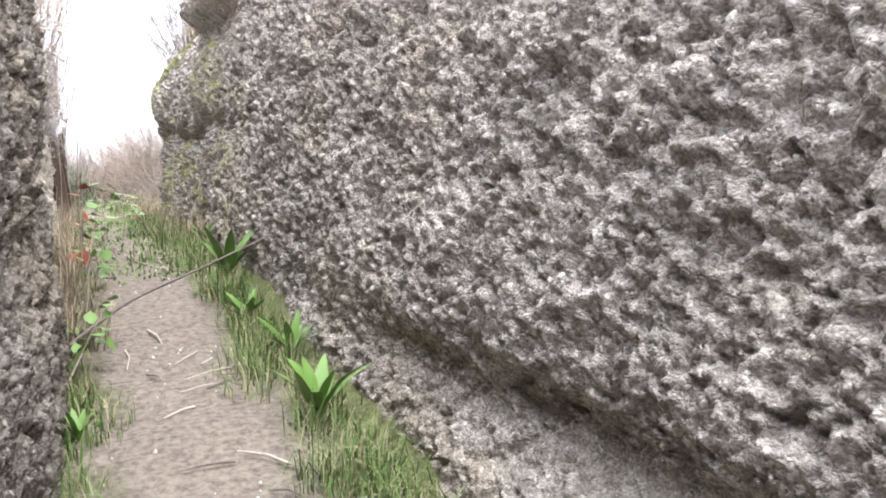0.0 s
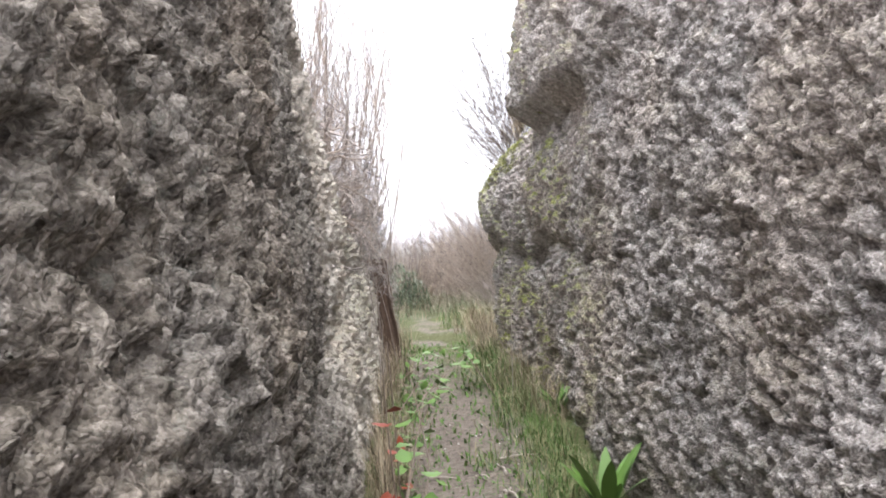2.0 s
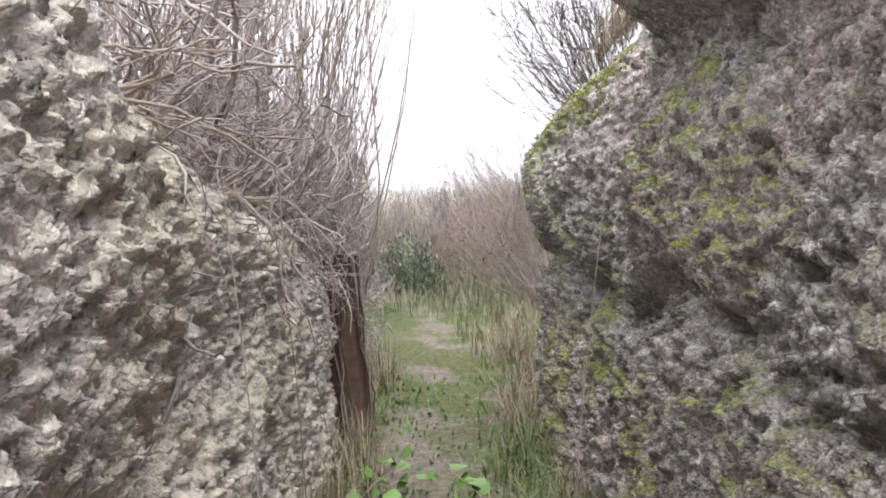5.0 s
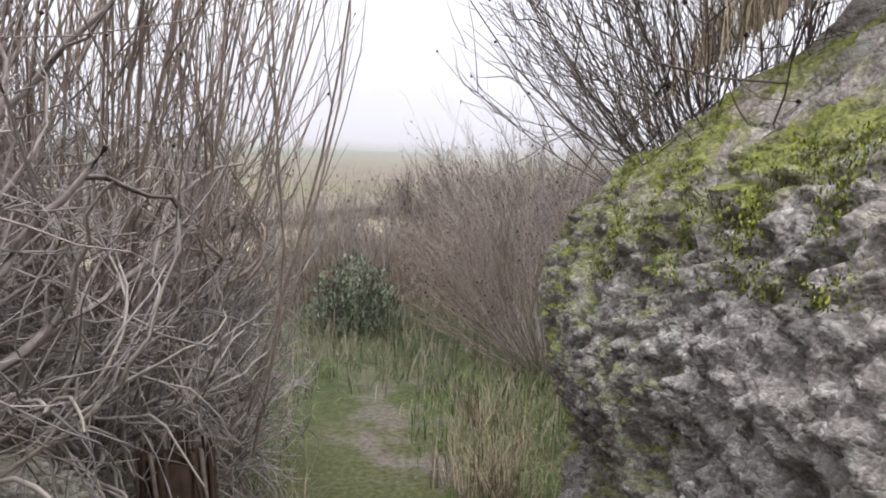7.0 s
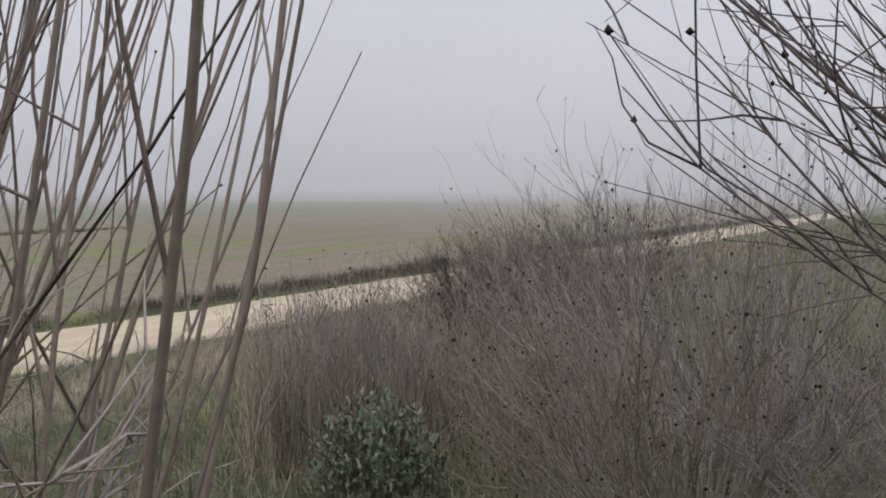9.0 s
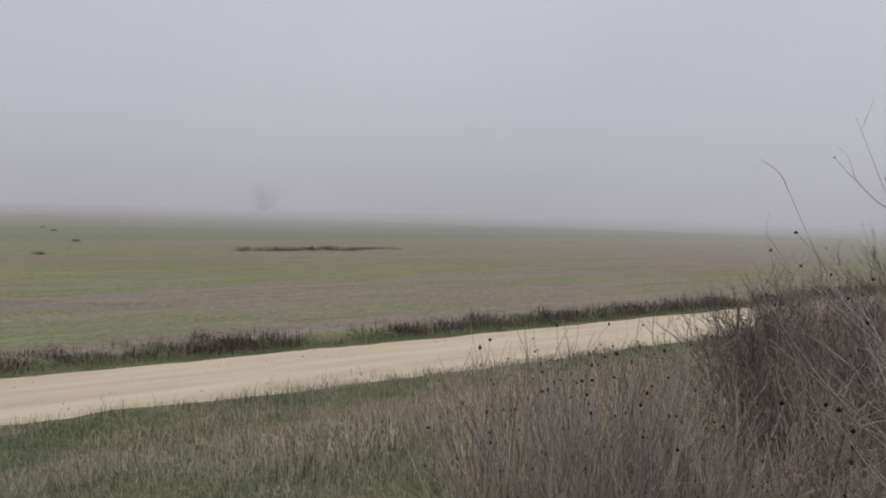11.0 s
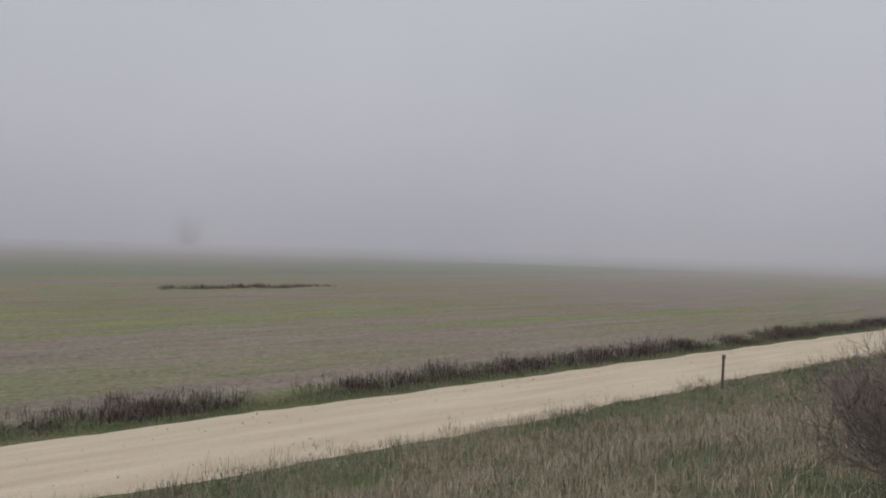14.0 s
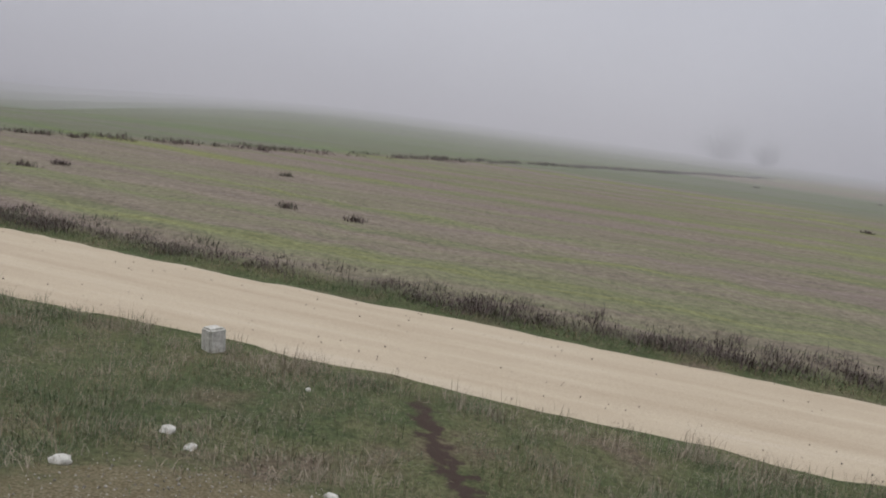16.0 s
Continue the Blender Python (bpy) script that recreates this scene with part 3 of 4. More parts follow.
def shrub(name, base, label, seed, stems, twigs, stem_mat, twig_mat, heads=0, head_size=0.008, fine=0, group="", keep=None):
    """stems: arguments of shoots(); twigs: arguments of side_twigs(); keep: a bound (x from, x to) in which all must grow."""
    rng = np.random.default_rng(seed)
    ob = thing(name, base, label, "shrub", group)

    def inside(lines, rad):
        if keep is None:
            return lines, rad
        x = lines[..., 0] + base[0]
        ok = (x.min(1) > keep[0]) & (x.max(1) < keep[1])
        return lines[ok], rad[ok]
    lines, rad = inside(*shoots(rng, (0, 0, 0), **stems))
    for i in range(len(lines)):
        mesh_object("stem", *tubes(lines[i:i + 1], rad[i:i + 1], 5), stem_mat, ob)
    tl, tr = inside(*side_twigs(rng, lines, **twigs))
    if fine:
        fl, fr = inside(*side_twigs(rng, tl, fine, 0.22, k=5, radius=0.0014, splay=0.8))
        tv, tf = tubes(tl, tr)
        fv, ff = tubes(fl, fr)
        tagged(mesh_object("twig", np.concatenate([tv, fv]), np.concatenate([tf, ff + len(tv)]), twig_mat, ob), kind="stuff")
        ends = np.concatenate([tl[:, -1], fl[:, -1]])
    else:
        tagged(mesh_object("twig", *tubes(tl, tr), twig_mat, ob), kind="stuff")
        ends = tl[:, -1]
    if heads:
        pick = rng.permutation(len(ends))[:heads]
        tagged(beads(rng, ends[pick], head_size, SEED, "seed_head", ob), kind="stuff")
    return ob


# tall willowy scrub on the left bank
shrub("willowy_shrub", (-0.5, 8.5, 1.35), "tall brown leafless scrub of upright whips", 11,
      dict(count=150, length=3.0, spread=0.62, up=0.10, wig=0.06, radius=0.0052, around=0.5, lean=(0.2, 0.0)),
      dict(per=11, length=0.9, up=0.16, wig=0.10, radius=0.0024), BARK_BROWN, BARK_BROWN, heads=350, head_size=0.0035, keep=(-9, 0.3))
shrub("willowy_shrub", (-1.15, 7.8, 1.6), "tall brown leafless scrub of upright whips", 12,
      dict(count=70, length=2.7, spread=0.7, up=0.08, wig=0.07, radius=0.0068, around=0.45, lean=(0.1, 0.0)),
      dict(per=9, length=0.8, up=0.14, wig=0.14, radius=0.0028), BARK_BROWN, BARK_GREY, heads=200, head_size=0.0035, keep=(-9, 0.0))
# dead tangle that hangs over the bank's lip
for k, (bx, by, bz, n) in enumerate(((-0.5, 6.9, 1.95, 70), (-0.42, 7.5, 1.8, 90), (-0.62, 6.3, 2.2, 60), (-0.35, 8.15, 1.6, 120), (-0.4, 8.6, 1.3, 130), (-0.5, 9.1, 1.15, 130), (-0.3, 8.35, 1.9, 110), (-0.55, 8.9, 1.6, 120))):
    shrub("tangled_scrub", (bx, by, bz), "pale dead tangle of crooked brushwood on the bank", 20 + k,
          dict(count=n, length=0.8, spread=1.7, up=-0.01, wig=0.26, k=12, radius=0.0056, around=0.3),
          dict(per=9, length=0.36, up=0.03, wig=0.3, k=6, radius=0.0026), BARK_PALE if k % 2 else BARK_BROWN, BARK_GREY if k % 2 else BARK_MIX, fine=1, keep=(-9, 0.08))
# thick crooked limbs that arch out of the tangle
for k, (bx, by, bz, n) in enumerate(((-0.62, 6.25, 2.05, 13), (-0.55, 6.75, 1.95, 12), (-0.5, 7.3, 1.85, 10), (-0.75, 5.9, 2.3, 8))):
    shrub("crooked_shrub", (bx, by, bz), "old shrub of thick grey-brown crooked limbs on the bank", 120 + k,
          dict(count=n, length=1.15, spread=1.5, up=0.03, wig=0.24, k=14, radius=0.0125, around=0.18, lean=(0.35, -0.1)),
          dict(per=8, length=0.5, up=0.05, wig=0.28, k=7, radius=0.0048), BARK_MIX, BARK_MIX, fine=2, keep=(-9, 0.06))
# dark scrub on the right shoulder
shrub("spreading_shrub", (1.5, 8.75, 2.1), "dark leafless scrub fanning out from the mossy shoulder", 31,
      dict(count=210, length=1.75, spread=1.25, up=0.05, wig=0.08, radius=0.0034, around=0.28, lean=(-0.1, -0.02)),
      dict(per=10, length=0.45, up=0.08, wig=0.2, radius=0.0019), BARK_DARK, BARK_DARK, heads=160, head_size=0.0055, keep=(0.5, 9))
shrub("spreading_shrub", (2.1, 8.2, 2.6), "brown leafless scrub standing on the mossy shoulder", 32,
      dict(count=90, length=2.1, spread=0.8, up=0.10, wig=0.06, radius=0.0055, around=0.3),
      dict(per=9, length=0.5, up=0.08, wig=0.2, radius=0.0024), BARK_BROWN, BARK_BROWN, keep=(0.9, 9))
# grey seed-headed bushes beyond the gully's mouth
for k, (bx, by, n, L) in enumerate(((1.35, 11.4, 190, 1.55), (2.1, 12.6, 140, 2.1), (2.5, 11.0, 130, 1.6))):
    shrub("seeded_bush", (bx, by, float(ground_z(bx, by)) - 0.03), "grey dry bush with many small black seed heads", 40 + k,
          dict(count=n, length=L, spread=1.1, up=0.02, wig=0.05, radius=0.0036, around=0.22, lean=(-0.2, -0.05)),
          dict(per=9, length=0.42, up=0.10, wig=0.12, radius=0.0021, first=0.45, splay=0.45), BARK_GREY if k else BARK_MIX, BARK_GREY if k else BARK_BROWN, heads=520, head_size=0.0055, fine=1, keep=(0.3, 9))
# tall dead stalks that screen the drop beyond the mouth
for k in range(22):
    r = random.Random(1300 + k)
    bx, by = -0.7 + 0.95 * r.random(), 12.4 + 1.3 * r.random()
    shrub("dry_weed", (bx, by, float(ground_z(bx, by)) - 0.02), "tall dead straw-coloured weed with black burrs", 180 + k,
          dict(count=12, length=1.1, spread=0.35, up=0.05, wig=0.06, radius=0.003, around=0.14),
          dict(per=6, length=0.28, up=0.12, wig=0.14, radius=0.0016, first=0.35), BARK_GREY, BARK_MIX, heads=7, head_size=0.006)
# brown brush along the slope
for k, (bx, by, h) in enumerate(((1.1, 15.4, 1.1), (1.7, 17.4, 1.2), (1.2, 19.6, 1.0), (1.9, 22.2, 1.2), (2.6, 25.0, 1.2), (0.6, 13.6, 0.9), (2.8, 20.0, 1.5))):
    shrub("brown_bush", (bx, by, float(ground_z(bx, by)) - 0.03), "low brown leafless bush among straw on the slope", 60 + k,
          dict(count=80, length=h * 1.15, spread=1.2, up=0.05, wig=0.1, radius=0.004, around=0.4),
          dict(per=22, length=0.4, up=0.06, wig=0.2, radius=0.0024), BARK_DARK, BARK_BROWN if k % 2 else BARK_DARK, heads=40, head_size=0.008, fine=2)
# dry stems with burrs in front of the track
for k in range(16):
    r = random.Random(300 + k)
    bx, by = -0.1 - 1.1 * r.random(), 13.6 + 1.6 * r.random()
    shrub("dry_weed", (bx, by, float(ground_z(bx, by)) - 0.02), "thin dead weed stalk with black burrs", 80 + k,
          dict(count=7, length=0.85, spread=0.4, up=0.06, wig=0.06, radius=0.003, around=0.08),
          dict(per=5, length=0.22, up=0.15, wig=0.12, radius=0.0016, first=0.5), BARK_BROWN, BARK_BROWN, heads=8, head_size=0.007)


def leafy_bush(base, size, seed, label):
    """A small evergreen bush: stems, and leaves that stand off them."""
    rng = np.random.default_rng(seed)
    ob = shrub("evergreen_bush", base, label, seed, dict(count=26, length=size, spread=0.8, up=0.06, wig=0.1, radius=0.004, around=0.12),
               dict(per=8, length=size * 0.4, up=0.1, wig=0.2, radius=0.002), BARK_DARK, BARK_DARK)
    n = 2200
    az, el, r = rng.random(n) * 2 * np.pi, np.arccos(1 - rng.random(n) * 0.95), size * 0.85 * rng.random(n) ** 0.4
    at = np.stack([r * np.sin(el) * np.cos(az) * 0.7, r * np.sin(el) * np.sin(az) * 0.7, r * np.cos(el)], 1)
    v, f = blades(at, 0.045 * (0.6 + rng.random(n)), np.full(n, 0.014), rng.random(n) * 1.6, rng.random(n) * 6.3, rng)
    tagged(mesh_object("leaf", v, f, DARK_LEAF, ob, smooth=False), kind="stuff")


leafy_bush((0.05, 12.1, float(ground_z(0.05, 12.1))), 0.65, 401, "small grey-green evergreen bush among dead weeds")
leafy_bush((-0.6, 13.2, float(ground_z(-0.6, 13.2))), 0.35, 402, "small grey-green evergreen bush among dead weeds")


# ---- grass ----
def grass(name, rng, x, y, zz, length, width, mat, label, lean=0.35, droop=0.7, lift=-0.02):
    n = len(x)
    roots = np.stack([x, y, zz + lift], 1)
    v, f = blades(roots, length * (0.45 + 0.75 * rng.random(n)), width * (0.6 + 0.8 * rng.random(n)), np.abs(rng.normal(0, lean, n)), rng.random(n) * 2 * np.pi, rng, droop)
    ob = mesh_object(name, v, f, mat, smooth=False)
    return tagged(ob, label, "grass", kind="stuff")


def off_bare(rng, x, y):
    """Few blades grow on the gravel patch."""
    r = np.hypot(x + 7.9, y - 13.8) + 0.5 * np.sin(x * 3.1) * np.sin(y * 2.7)
    return (r > 1.5) | (rng.random(len(x)) < 0.10)


def tufts(rng, cx, cy, per, spread):
    x = np.repeat(cx, per) + rng.normal(0, spread, len(cx) * per)
    y = np.repeat(cy, per) + rng.normal(0, spread, len(cx) * per)
    return x, y


def build_grass():
    rng = np.random.default_rng(77)
    # foot of the right bank
    cx, cy = 0.80 - np.abs(rng.normal(0, 0.09, 150)), rng.uniform(1.6, 8.0, 150)
    x, y = tufts(rng, cx, cy, 60, 0.045)
    grass("path_grass", rng, x, y, ground_z(x, y), 0.2, 0.0038, GRASS_GREEN, "fresh green grass along the foot of the bank", lean=0.65, droop=1.1)
    cx, cy = -0.02 + np.abs(rng.normal(0, 0.07, 60)), rng.uniform(1.8, 8.0, 60)
    x, y = tufts(rng, cx, cy, 40, 0.04)
    grass("path_grass", rng, x, y, ground_z(x, y), 0.11, 0.005, GRASS_GREEN, "low green herbs along the foot of the bank")
    # dry grass at the gully's mouth
    cx, cy = np.r_[rng.normal(0.82, 0.08, 46), rng.normal(0.0, 0.05, 44)], np.r_[rng.uniform(5.8, 10.2, 46), rng.uniform(3.4, 9.2, 44)]
    x, y = tufts(rng, cx, cy, 45, 0.04)
    grass("dry_grass", rng, x, y, ground_z(x, y), 0.34, 0.0032, GRASS_DRY, "dry straw grass at the mouth of the gully", lean=0.45, droop=0.9)
    # turf past the mouth
    x, y = rng.uniform(-0.8, 2.2, 26000), rng.uniform(6.6, 11.0, 26000)
    keep = (np.abs(x - 0.3 + 0.12 * np.sin(y * 2)) > 0.2 + 0.25 * rng.random(len(x))) & (rng.random(len(x)) < 0.8)
    x, y = x[keep], y[keep]
    grass("turf", rng, x, y, ground_z(x, y), 0.10 + 0.10 * np.abs(np.sin(x * 5 + y * 3)), 0.005, GRASS_GREEN, "short green turf beyond the gully", lean=0.8)
    x, y = rng.uniform(-8.5, 4.5, 70000), rng.uniform(8.6, 16.5, 70000)
    keep = (np.hypot(x - 0.3, (y - 9.0) * 0.5) > 0.7 + 0.5 * rng.random(len(x))) & (across(x, y) < 14) & off_bare(rng, x, y)
    x, y = x[keep], y[keep]
    dens = np.array([noise.noise(Vector((a * 0.6, b * 0.6, 9.0))) for a, b in zip(x, y)])
    grass("rough_turf", rng, x, y, ground_z(x, y), 0.10 + 0.16 * np.clip(dens + 0.2, 0, 1) * 1.5 + 0.12 * smooth01(x, -2.4, -0.2) * smooth01(y, 8.8, 10.0), 0.005, GRASS_MIX, "rough brown and green turf beyond the gully", lean=0.6)
    # tall straw where the ground begins to fall
    cx, cy = rng.uniform(-0.75, 0.3, 80), rng.uniform(12.5, 13.8, 80)
    x, y = tufts(rng, cx, cy, 26, 0.07)
    grass("tall_straw", rng, x, y, ground_z(x, y), np.repeat(0.5 + 0.65 * rng.random(len(cx)), 26), 0.004, GRASS_DRY, "tall bleached straw where the path begins to fall", lean=0.32, droop=0.5)
    # low herbs on the path
    x, y = rng.uniform(0.0, 0.85, 9000), rng.uniform(4.6, 9.0, 9000)
    keep = np.abs(x - 0.42) + 0.25 * rng.normal(0, 1, len(x)) > 0.14
    x, y = x[keep], y[keep]
    grass("path_herbs", rng, x, y, ground_z(x, y), 0.06, 0.014, LEAF, "low leafy herbs spreading over the path", lean=0.9)
    # short turf above the road
    s, d = rng.uniform(-14, 14, 210000), rng.uniform(11, ROAD_NEAR, 210000)
    x, y = UX * s - UY * d, UY * s + UX * d
    dens = np.array([noise.noise(Vector((a * 0.5, b * 0.5, 2.0))) for a, b in zip(x, y)])
    keep = (dens > rng.random(len(x)) * 0.9 - 0.5) & (np.abs(s - 8.7 + 0.48 * (d - 15.6)) > 0.26) & off_bare(rng, x, y)
    x, y, dens = x[keep], y[keep], dens[keep]
    grass("short_turf", rng, x, y, ground_z(x, y), 0.08 + 0.2 * np.clip(dens, 0, 1), 0.0052, TURF, "short mossy turf above the road", lean=1.1)
    cs, cd = rng.uniform(-12, 14, 1500), rng.uniform(12.0, 19.6, 1500)
    ok = (np.abs(cs - 8.7 + 0.48 * (cd - 15.6)) > 0.45) & off_bare(rng, UX * cs - UY * cd, UY * cs + UX * cd)
    cs, cd = cs[ok], cd[ok]
    x, y = tufts(rng, UX * cs - UY * cd, UY * cs + UX * cd, 44, 0.13)
    grass("slope_tufts", rng, x, y, ground_z(x, y), 0.20 * np.repeat(0.35 + 1.0 * rng.random(len(cs)), 44), 0.006, GRASS_MIX, "tussocks of straw and green grass above the road", lean=0.95, droop=1.0)
    # tufts that lean over the road's edge
    cs = rng.uniform(-30, 60, 700)
    cd = ROAD_NEAR - 0.15 + rng.normal(0, 0.22, 700)
    x, y = tufts(rng, UX * cs - UY * cd, UY * cs + UX * cd, 40, 0.12)
    grass("edge_grass", rng, x, y, ground_z(x, y), 0.32 * np.repeat(0.3 + rng.random(len(cs)), 40), 0.006, GRASS_MIX, "ragged grass leaning over the edge of the road", lean=0.85)
    # shoulder of the right bank
    x, y = rng.uniform(1.0, 2.6, 18000), rng.uniform(6.5, 8.3, 18000)
    keep = (x > 1.12) | (rng.random(len(x)) < 0.12)
    x, y = x[keep], y[keep]
    z = right_top(x, y) + 1.1 * smooth01(y, 6.3, 7.4) * np.maximum(x - 0.85, 0) / (1 + 0.12 * (x - 0.85)) + 0.03
    grass("shoulder_grass", rng, x, y, z, 0.24, 0.003, GRASS_DRY, "fine dry grass on the mossy shoulder", lean=0.4)
    # moss cushions on the shoulder
    p = SHOULDER.reshape(-1, 3)
    p = p[(p[:, 1] > 6.3) & (p[:, 1] < 8.7) & (p[:, 0] < 1.9) & (p[:, 2] > 1.5)]
    p = p[rng.integers(0, len(p), 110000)] + rng.normal(0, 0.012, (110000, 3)) * np.array([1, 1, 0.3])
    pad = np.array([0.8 * noise.noise(Vector(q) * 3.2) + 0.8 * noise.noise(Vector(q) * 13.0) for q in p])
    p = p[pad > 0.16 + 0.25 * rng.random(len(pad))]
    grass("moss", rng, p[:, 0], p[:, 1], p[:, 2], 0.009, 0.0028, MOSS, "bright yellow-green moss cushions on the rock shoulder", lean=0.7, lift=-0.004)
    # the slope down to the road
    n = 240000
    s = rng.normal(12, 13, n)
    d = rng.uniform(6.5, ROAD_NEAR + 0.15, n)
    x, y = UX * s - UY * d, UY * s + UX * d
    dens = np.array([noise.noise(Vector((a * 0.35, b * 0.35, 4.0))) for a, b in zip(x, y)])
    right = smooth01(s, 9, 20)
    keep = (dens + 0.55 * right + 0.1 * (d > 18.5) > rng.random(n) * 0.7 - 0.15) & ~((x > -3.2) & (d < 8.5) & (s < 12.5))
    # a rut runs down the turf to the road
    keep &= (np.abs(s - 8.7 + 0.48 * (d - 15.6)) > 0.3 * (rng.random(n) + 0.5)) & off_bare(rng, x, y)
    x, y, s, d, dens, right = (q[keep] for q in (x, y, s, d, dens, right))
    tall = 0.07 + 0.12 * right * (0.5 + rng.random(len(x))) + 0.14 * np.clip(dens, 0, 1)
    grass("slope_grass", rng, x, y, ground_z(x, y), tall * 1.3, 0.0055, GRASS_MIX, "rough grass, straw and green, on the slope", lean=1.0, droop=0.9)
    # straw on the right part of the slope
    cs, cd = rng.normal(22, 9, 1500), rng.uniform(8.5, 18.5, 1500)
    cs, cd = cs[cs > 11.5 + 0.0 * cs], cd[cs > 11.5]
    x, y = tufts(rng, UX * cs - UY * cd, UY * cs + UX * cd, 55, 0.14)
    grass("straw", rng, x, y, ground_z(x, y), 0.44 * np.repeat(0.25 + 0.9 * rng.random(len(cs)), 55), 0.0052, GRASS_DRY, "tall bleached straw on the slope", lean=0.95, droop=0.9)


build_grass()


def build_verge():
    """Dark dead weeds in the strip between road and field."""
    rng = np.random.default_rng(91)
    # clumps of every size, with low gaps between them
    hub = rng.uniform(-50, 110, 650)
    pick = rng.integers(0, len(hub), 3000)
    big = (0.35 + 0.9 * rng.random(len(hub)) ** 1.6)[pick]
    cs = hub[pick] + rng.normal(0, 0.45, len(pick))
    cd = ROAD_FAR + 0.45 + np.abs(rng.normal(0, 0.5, len(cs)))
    x, y = tufts(rng, UX * cs - UY * cd, UY * cs + UX * cd, 48, 0.17)
    tall = (0.5 + 0.5 * smooth01(along(x, y), 5, 25)) * 0.46 * np.repeat(big, 48)
    grass("verge_weeds", rng, x, y, ground_z(x, y), tall, 0.013, HEDGE, "dark dead weeds between the road and the field", lean=1.0, droop=1.0)
    s = rng.uniform(-60, 130, 42000)
    d = ROAD_FAR + 0.05 + rng.random(len(s)) * 0.5
    x, y = UX * s - UY * d, UY * s + UX * d
    grass("verge_grass", rng, x, y, ground_z(x, y), 0.13, 0.010, TURF, "green grass edging the far side of the road", lean=0.5)


build_verge()


def dock(at, size, seed, label="broad-leaved green dock rosette at the foot of the bank"):
    """A rosette of long leaves with a folded midrib."""
    rng = np.random.default_rng(seed)
    ob = thing("dock_plant", at, label, "plant", "docks along the path")
    for i in range(rng.integers(11, 16)):
        az, L, w = i * 2.4 + rng.random(), size * (0.6 + 0.5 * rng.random()), size * 0.085
        t = np.linspace(0, 1, 8)
        tilt0, tilt1 = 0.08 + 0.4 * rng.random(), 0.6 + 0.8 * rng.random()
        tl = tilt0 + (tilt1 - tilt0) * t
        r, z = np.cumsum(np.sin(tl)) * L / 8, np.cumsum(np.cos(tl)) * L / 8
        wd = w * np.sin(np.pi * np.clip(t * 0.92 + 0.06, 0, 1)) ** 0.8
        v = []
        for a, (rr, zz, ww) in enumerate(zip(r, z, wd)):
            c = np.array([rr * math.cos(az), rr * math.sin(az), zz])
            sd = np.array([-math.sin(az), math.cos(az), 0])
            for e, lift in ((-1, 0.25), (0, 0), (1, 0.25)):
                v.append(c + sd * e * ww + np.array([0, 0, lift * ww + 0.1 * ww * math.sin(a * 2.1 + e)]))
        mesh_object("leaf", v, grid_faces(8, 3), LEAF, ob)
    return ob


for k, (dx, dy, size) in enumerate(((0.72, 2.55, 0.26), (0.80, 3.2, 0.22), (0.80, 4.55, 0.32), (0.74, 3.75, 0.2), (0.88, 5.9, 0.2), (0.02, 2.7, 0.12), (0.05, 3.6, 0.14))):
    dock((dx, dy, float(ground_z(dx, dy)) - 0.01), size, 200 + k)


def build_post():
    at = (1.1, 36.2)
    z = float(ground_z(*at)) - 0.1
    ob = thing("marker_post", (*at, z), "short dark weathered wooden post by the track", "post")
    bm = bmesh.new()
    bmesh.ops.create_cone(bm, cap_ends=True, segments=8, radius1=0.04, radius2=0.035, depth=0.95, matrix=pose(0, 0, 0.475, 2, 1, 0))
    part("shaft", bm, BARK_DARK, ob)
    bm = bmesh.new()
    bmesh.ops.create_cone(bm, cap_ends=True, segments=8, radius1=0.06, radius2=0.04, depth=0.1, matrix=pose(0.015, 0, 0.99, 2, 1, 0))
    part("cap", bm, BARK_DARK, ob)


build_post()


# ---- small things ----
def stone_mesh(bm, seed, size, flat=0.7):
    r = random.Random(seed)
    bmesh.ops.create_icosphere(bm, subdivisions=2, radius=size)
    for v in bm.verts:
        k = 1 + 0.35 * noise.noise(v.co / size * 1.3 + Vector((seed, 0, 0)))
        v.co = Vector((v.co.x * k * (0.8 + 0.3 * (seed % 3)), v.co.y * k, v.co.z * k * flat))
    bmesh.ops.rotate(bm, verts=bm.verts, matrix=Matrix.Rotation(r.random() * 6, 3, "Z"))


def stone_material():
    m, nt, b = material("pale_limestone", 0.9, 0.15)
    pos = place_node(nt)
    n = noise_node(nt, pos, 18, 5, 0.65)
    nt.links.new(ramp_node(nt, n, (0.3, (0.33, 0.31, 0.27)), (0.65, (0.62, 0.60, 0.55))), b.inputs["Base Color"])
    bump_node(nt, b, n, 0.6, 0.02)
    return m


LIMESTONE = stone_material()


def build_block():
    """A hewn white block by the track: worn edges, not quite square."""
    bm = bmesh.new()
    bmesh.ops.create_cube(bm, size=1.0)
    bmesh.ops.scale(bm, vec=(0.27, 0.24, 0.36), verts=bm.verts)
    bmesh.ops.bevel(bm, geom=bm.edges[:], offset=0.025, segments=2, affect="EDGES")
    bmesh.ops.subdivide_edges(bm, edges=bm.edges[:], cuts=1, use_grid_fill=True)
    for v in bm.verts:
        v.co += v.co.normalized() * 0.02 * noise.noise(v.co * 9)
    me = bpy.data.meshes.new("stone_block")
    bm.to_mesh(me)
    bm.free()
    me.materials.append(LIMESTONE)
    ob = new("stone_block", me)
    x, y = -14.05, 14.3
    ob.matrix_world = pose(x, y, float(ground_z(x, y)) + 0.15, 4, -3, 25)
    tagged(ob, "whitish hewn stone block at the edge of the track", "stone")


build_block()

